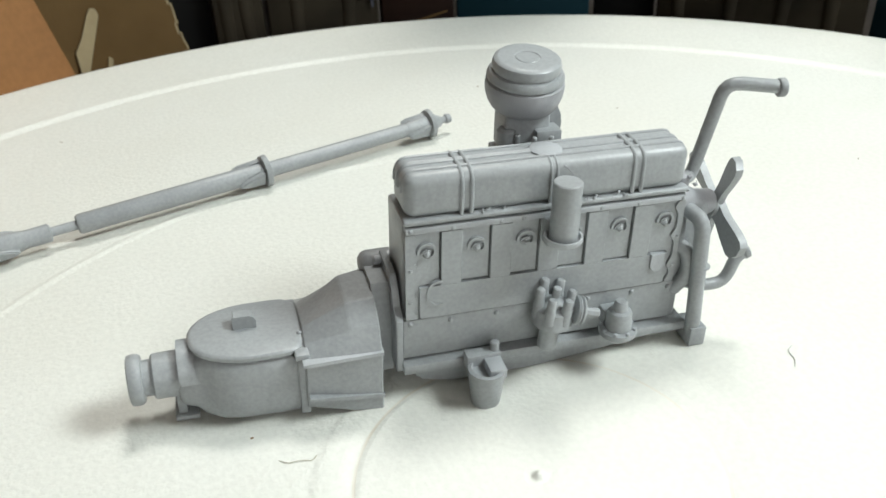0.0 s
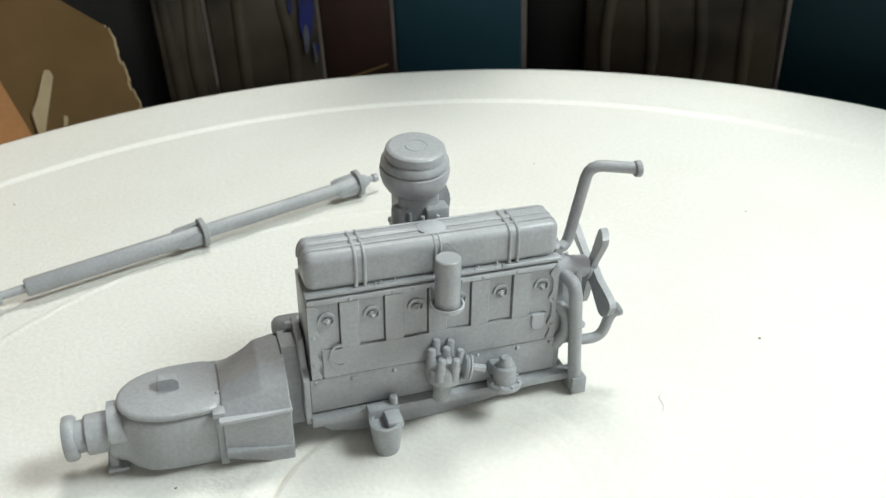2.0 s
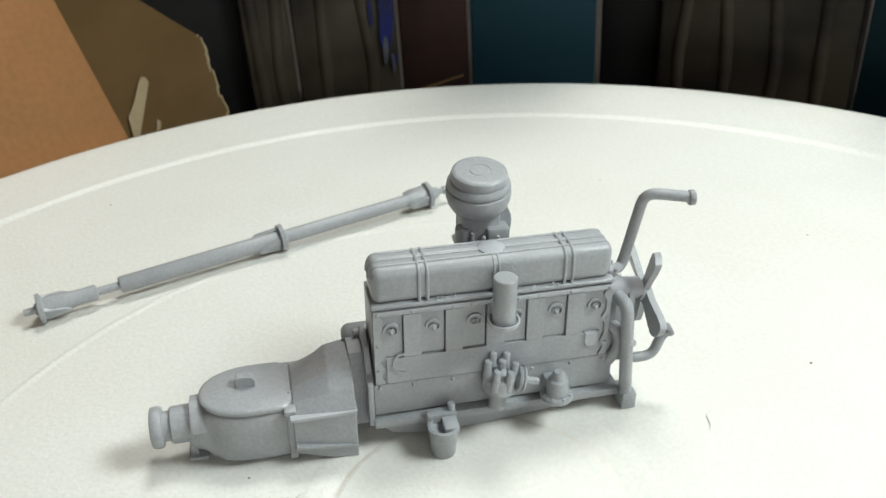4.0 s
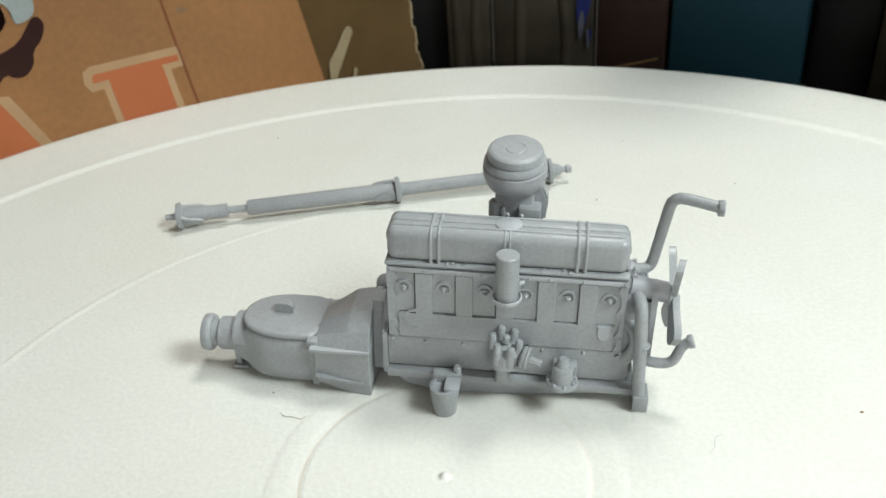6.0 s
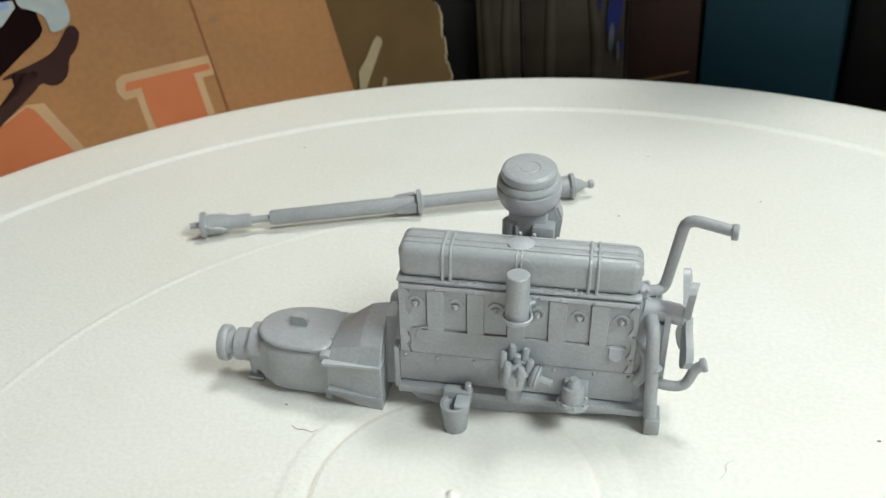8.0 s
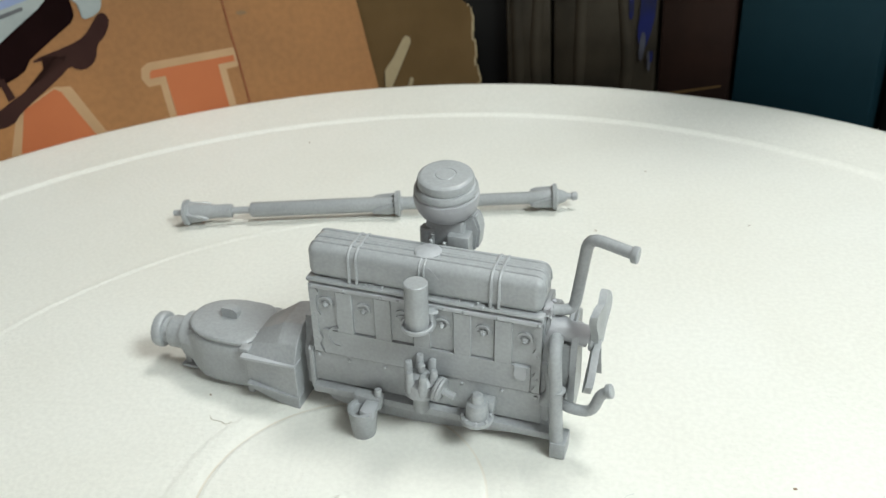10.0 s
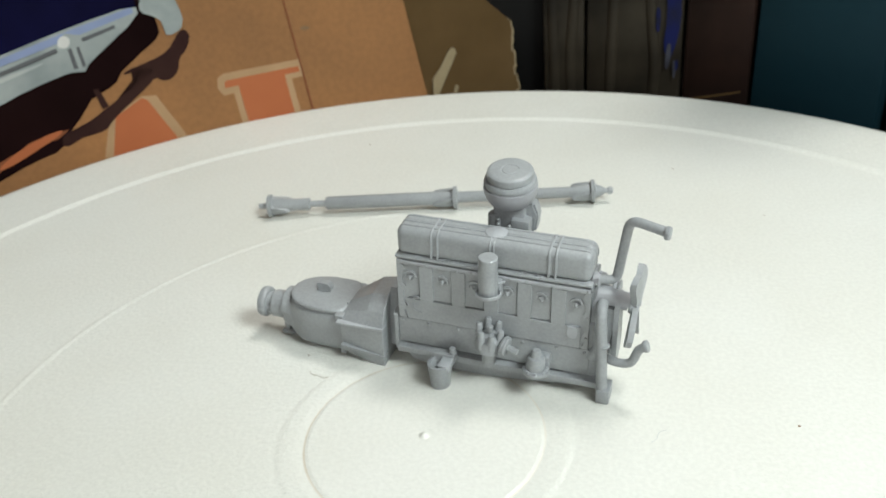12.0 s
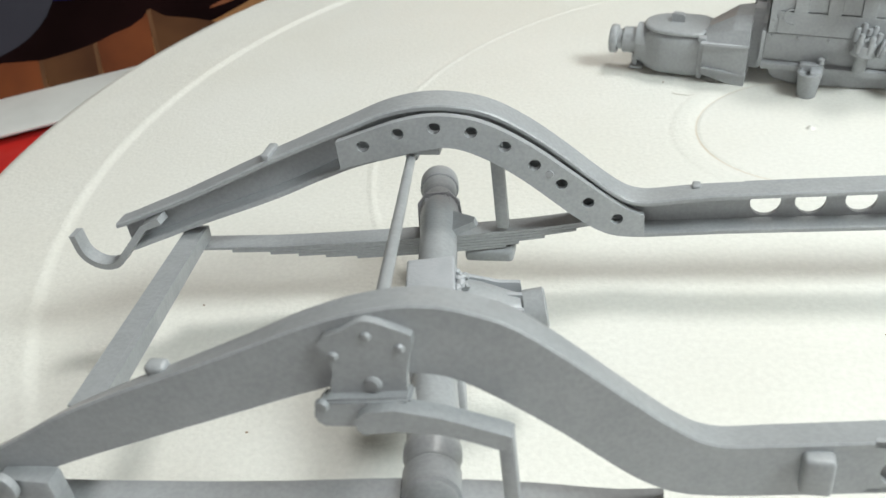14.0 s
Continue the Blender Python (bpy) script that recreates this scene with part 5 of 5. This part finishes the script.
flat("print_gleam", [(-80.0, 27.0), (-78.6, 29.2), (-76.6, 28.6), (-77.0, 26.6), (-78.6, 26.0)], 6, PRINT_WHITE)
flat("print_bumper_end", [(-60.4, 31.6), (-56.2, 29.6), (-54.6, 27.4), (-55.2, 24.6), (-52.6, 24.8), (-50.4, 26.2), (-49.8, 29.4), (-51.5, 36), (-56, 38)], 4, PRINT_CHROME)
flat("print_plate", [(-121.9, 23.6), (-96.9, 31.7), (-99.9, 42.4), (-125.1, 34.2)], 5, PRINT_WHITE, "printed white number plate")
# plain bars in place of the plate's writing
for k, w in enumerate((2.0, 1.4, 2.0, 1.9, 1.7, 2.0)):
    u = -119.5 + 3.6 * k
    v = 26.4 + 0.325 * (u + 119.5)
    flat("plate_bar", [(u, v), (u + w, v + 0.33 * w), (u + w - 1.5, v + 5.2 + 0.33 * w), (u - 1.5, v + 5.2)], 6, PRINT_INK)
# big outlined letters, cut off by the lid
flat("letter_outline", [(-46.4, 9.6), (-45.9, 12.0), (-44.2, 12.9), (-24.6, 12.6), (-24.6, 8.2), (-45.4, 7.6)], 2, PRINT_CREAM)
flat("letter_outline", [(-42.8, 8.2), (-27.6, 8.4), (-27.4, -14.8), (-42.6, -14.8)], 1, PRINT_CREAM)
flat("letter_fill", [(-44.6, 9.3), (-44.4, 10.6), (-43.8, 11.1), (-25.2, 10.9), (-25.2, 9.5)], 3, PRINT_RED)
flat("letter_fill", [(-41.2, 9.9), (-29.2, 10.0), (-29.2, -14.8), (-41.0, -14.8)], 3.5, PRINT_RED)
flat("letter_outline", [(-73.4, 7.4), (-71.5, 8.6), (-64.6, 11.7), (-61.2, 11.2), (-50.5, -14.8), (-79.0, -14.8), (-76.4, -0.2)], 0.5, PRINT_CREAM)
flat("letter_fill", [(-71.5, 8.2), (-64.6, 11.3), (-63.4, 10.4), (-52.6, -14.8), (-76.6, -14.8), (-74.4, -0.2), (-72.0, 7.1)], 0.8, PRINT_RED)
flat("crease", [(-24.5, -14.8), (-24.1, -14.8), (-24.7, 119), (-25.0, 119)], 4, PRINT_STREAK)

# torn cardboard flap beside the box
FLAP = thing("cardboard_sheet", "brown corrugated cardboard sheet with a torn frayed edge", "cardboard",
             AROUND @ Matrix.Translation((0.0075, 0.1428, 0)) @ Matrix.Rotation(radians(6), 4, "Z") @ Matrix.Rotation(radians(-22), 4, "X"))
bm = B()
rnd = random.Random(3)
right = [(25.2 + 0.35 * math.sin(v * 0.9) + rnd.uniform(-0.25, 0.25), v) for v in np.linspace(-15, 110, 60)]
prism(bm, [(-8, 110), (-8, -15), *right], 1, 0.0, 2.2)
part("sheet", bm, CARD, FLAP)
for k, (u, v) in enumerate(right[:34]):
    w = rnd.uniform(0.15, 0.5)
    bm = B()
    prism(bm, [(u - w, v - 0.2), (u + 0.12, v - 0.1), (u + rnd.uniform(0.05, 0.35), v + 1.1), (u + 0.1, v + 2.25), (u - w * 0.7, v + 2.2)], 1, -0.06, 2.25)
    part("frayed_edge", bm, FRAY, FLAP)
for pts in ([(1.0, -6.0), (2.4, -6.0), (9.2, 5.4), (8.9, 6.8), (7.8, 7.2), (6.8, 6.0), (4.2, 2.2), (1.6, -0.6)], [(6.6, -5.6), (7.9, -5.2), (8.6, -3.6), (7.8, -2.9)]):
    bm = B()
    prism(bm, pts, 1, -0.9, -0.3)
    bmesh.ops.bevel(bm, geom=list(bm.edges), offset=0.2, segments=1, affect="EDGES")
    part("torn_tab", bm, FRAY, FLAP)

# ---- dark things behind, standing round the lid ----
def board(name, label, category, az0, az1, depth, top, mat, radius=146.0, lean=-3.0):
    """A slab whose front runs between two bearings (degrees clockwise from +y) at a radius about the lid."""
    a, b = (Vector((math.sin(radians(z)), math.cos(radians(z)), 0)) * radius for z in (az0, az1))
    d = b - a
    ob = thing(name, label, category, AROUND @ Matrix.Translation((a.x * MM, a.y * MM, -0.014)) @ Matrix.Rotation(math.atan2(d.y, d.x), 4, "Z") @ Matrix.Rotation(radians(lean), 4, "X"))
    bm = B()
    box(bm, 0, d.length, 0, depth, 0, top, 0.8)
    part("body", bm, mat, ob)
    return ob


# near-black slab puts the shade of the gap beside the sheet into colour
case = board("dark_filler", "near-black slab standing in for the shaded gap behind the lid", "case", 6.0, 19.0, 30, 72, BLACK, 153)
part("filler_top", box(B(), -0.6, 30.0, -0.8, 30, 72.4, 82, 0.8), BLACK, case)
sack = board("wrapped_pack", "dark grey pack wrapped in shiny plastic film", "pack", 15.6, 19.9, 30, 72, WRAP, 147)
sack2 = board("wrapped_pack", "dark grey pack wrapped in film with blue writing marks", "pack", 20.1, 29.8, 30, 72, WRAP, 146)
for ob, w in ((sack, 10.9), (sack2, 24.6)):
    rnd = random.Random(int(w))
    for k in range(2):
        u = (0.25 + 0.45 * k) * w
        bm = B()
        tube(bm, [(u, 1.6, 2), (u + rnd.uniform(-1, 1), 1.2, 15), (u + rnd.uniform(-1.5, 1.5), 1.3, 34), (u + rnd.uniform(-2, 2), 1.6, 68)], 2.0, 14)
        part("film_fold", bm, WRAP, ob)
for pts in ([(22.4, 20), (23.6, 17.0), (24.4, 19), (25.6, 27), (25.2, 36), (22.6, 37), (23.0, 28)], [(24.4, 14), (25.2, 14.4), (25.4, 17), (24.8, 17.5)], [(21.0, 24), (21.8, 25), (21.6, 31), (20.8, 30)]):
    bm = B()
    bm.faces.new([bm.verts.new(((u - 24) * 1.35 + 22.3, -0.85, v)) for u, v in rounded(pts, 1)])
    part("blue_mark", bm, BLUE, sack2)
for pts in ([(20.6, 15), (21.8, 14.6), (22.4, 21), (21.2, 22)], [(23.0, 12.0), (23.7, 13.0), (23.3, 17.5), (22.7, 17.0)]):
    bm = B()
    bm.faces.new([bm.verts.new((u, -0.9, v)) for u, v in rounded(pts, 2)])
    part("pale_smear", bm, SMEAR, sack2)
dark = board("dark_board", "dark brown board with a pale scratch", "board", 30.0, 36.5, 25, 72, MAROON, 146)
bm = B()
bm.faces.new([bm.verts.new(p) for p in ((0.2, -0.08, 6.0), (15, -0.08, 10.0), (15, -0.08, 10.5), (0.2, -0.08, 6.7))])
part("scratch", bm, CARD, dark)
tub = board("storage_tub", "dark teal plastic storage tub with smooth sides", "tub", 36.7, 48.5, 60, 72, TEAL, 147)
part("tub_rim", box(B(), -1.0, 31.2, -1.2, 3, 72, 156, 0.8), TEAL, tub)
# second near-black slab, again in place of a shaded gap
case = board("dark_filler", "near-black slab standing in for a shaded gap by the tub", "case", 48.8, 54.0, 40, 72, BLACK, 151)
part("filler_top", box(B(), -0.4, 14.0, -0.8, 40, 72.4, 82, 0.8), BLACK, case)
sack3 = board("wrapped_pack", "dark grey pack wrapped in creased plastic film", "pack", 54.2, 71.0, 30, 72, WRAP, 147)
rnd = random.Random(8)
for k in range(4):
    u = (0.12 + 0.24 * k) * 43
    bm = B()
    tube(bm, [(u, 1.6, 2), (u + rnd.uniform(-1, 1), 1.2, 15), (u + rnd.uniform(-1.5, 1.5), 1.3, 34), (u + rnd.uniform(-2, 2), 1.6, 68)], 2.0, 14)
    part("film_fold", bm, WRAP, sack3)
tub = board("storage_tub", "dark teal plastic storage tub beside the wrapped pack", "tub", 71.3, 95, 60, 72, TEAL, 147)
part("tub_rim", box(B(), -1.0, 61.5, -1.2, 3, 72, 156, 0.8), TEAL, tub)
# unseen near-black filler, added to close the end of the row
case = board("dark_filler", "near-black slab added to close the row of tubs", "case", 95.4, 112, 60, 72, BLACK, 148)
part("filler_top", box(B(), -0.6, 43.4, -0.8, 60, 72.4, 82, 0.8), BLACK, case)

# ---- white card and red board lying beside the box ----
BESIDE = AROUND @ Matrix.Translation((0, 0.1375, 0)) @ Matrix.Rotation(radians(20.54), 4, "Z")
ob = thing("card_strip", "white card tray lying flat at the foot of the box", "card", BESIDE)
part("top_sheet", box(B(), -190, -20, -26.7, -5.3, -11.1, -10.5, 0.2), PAPER, ob)
part("folded_side", box(B(), -189, -21, -22.0, -7.2, -14.0, -11.15, 0.1), PAPER, ob)
bm = B()
box(bm, -230, -60, -75, -16.5, -0.6, 0.8, 0.3)
ob = part("red_board", bm, RED)
ob.matrix_world = BESIDE @ Matrix.Translation((0, -0.0065, -0.0134))
tagged(ob, "flat glossy red board lying on the dark table", "board")
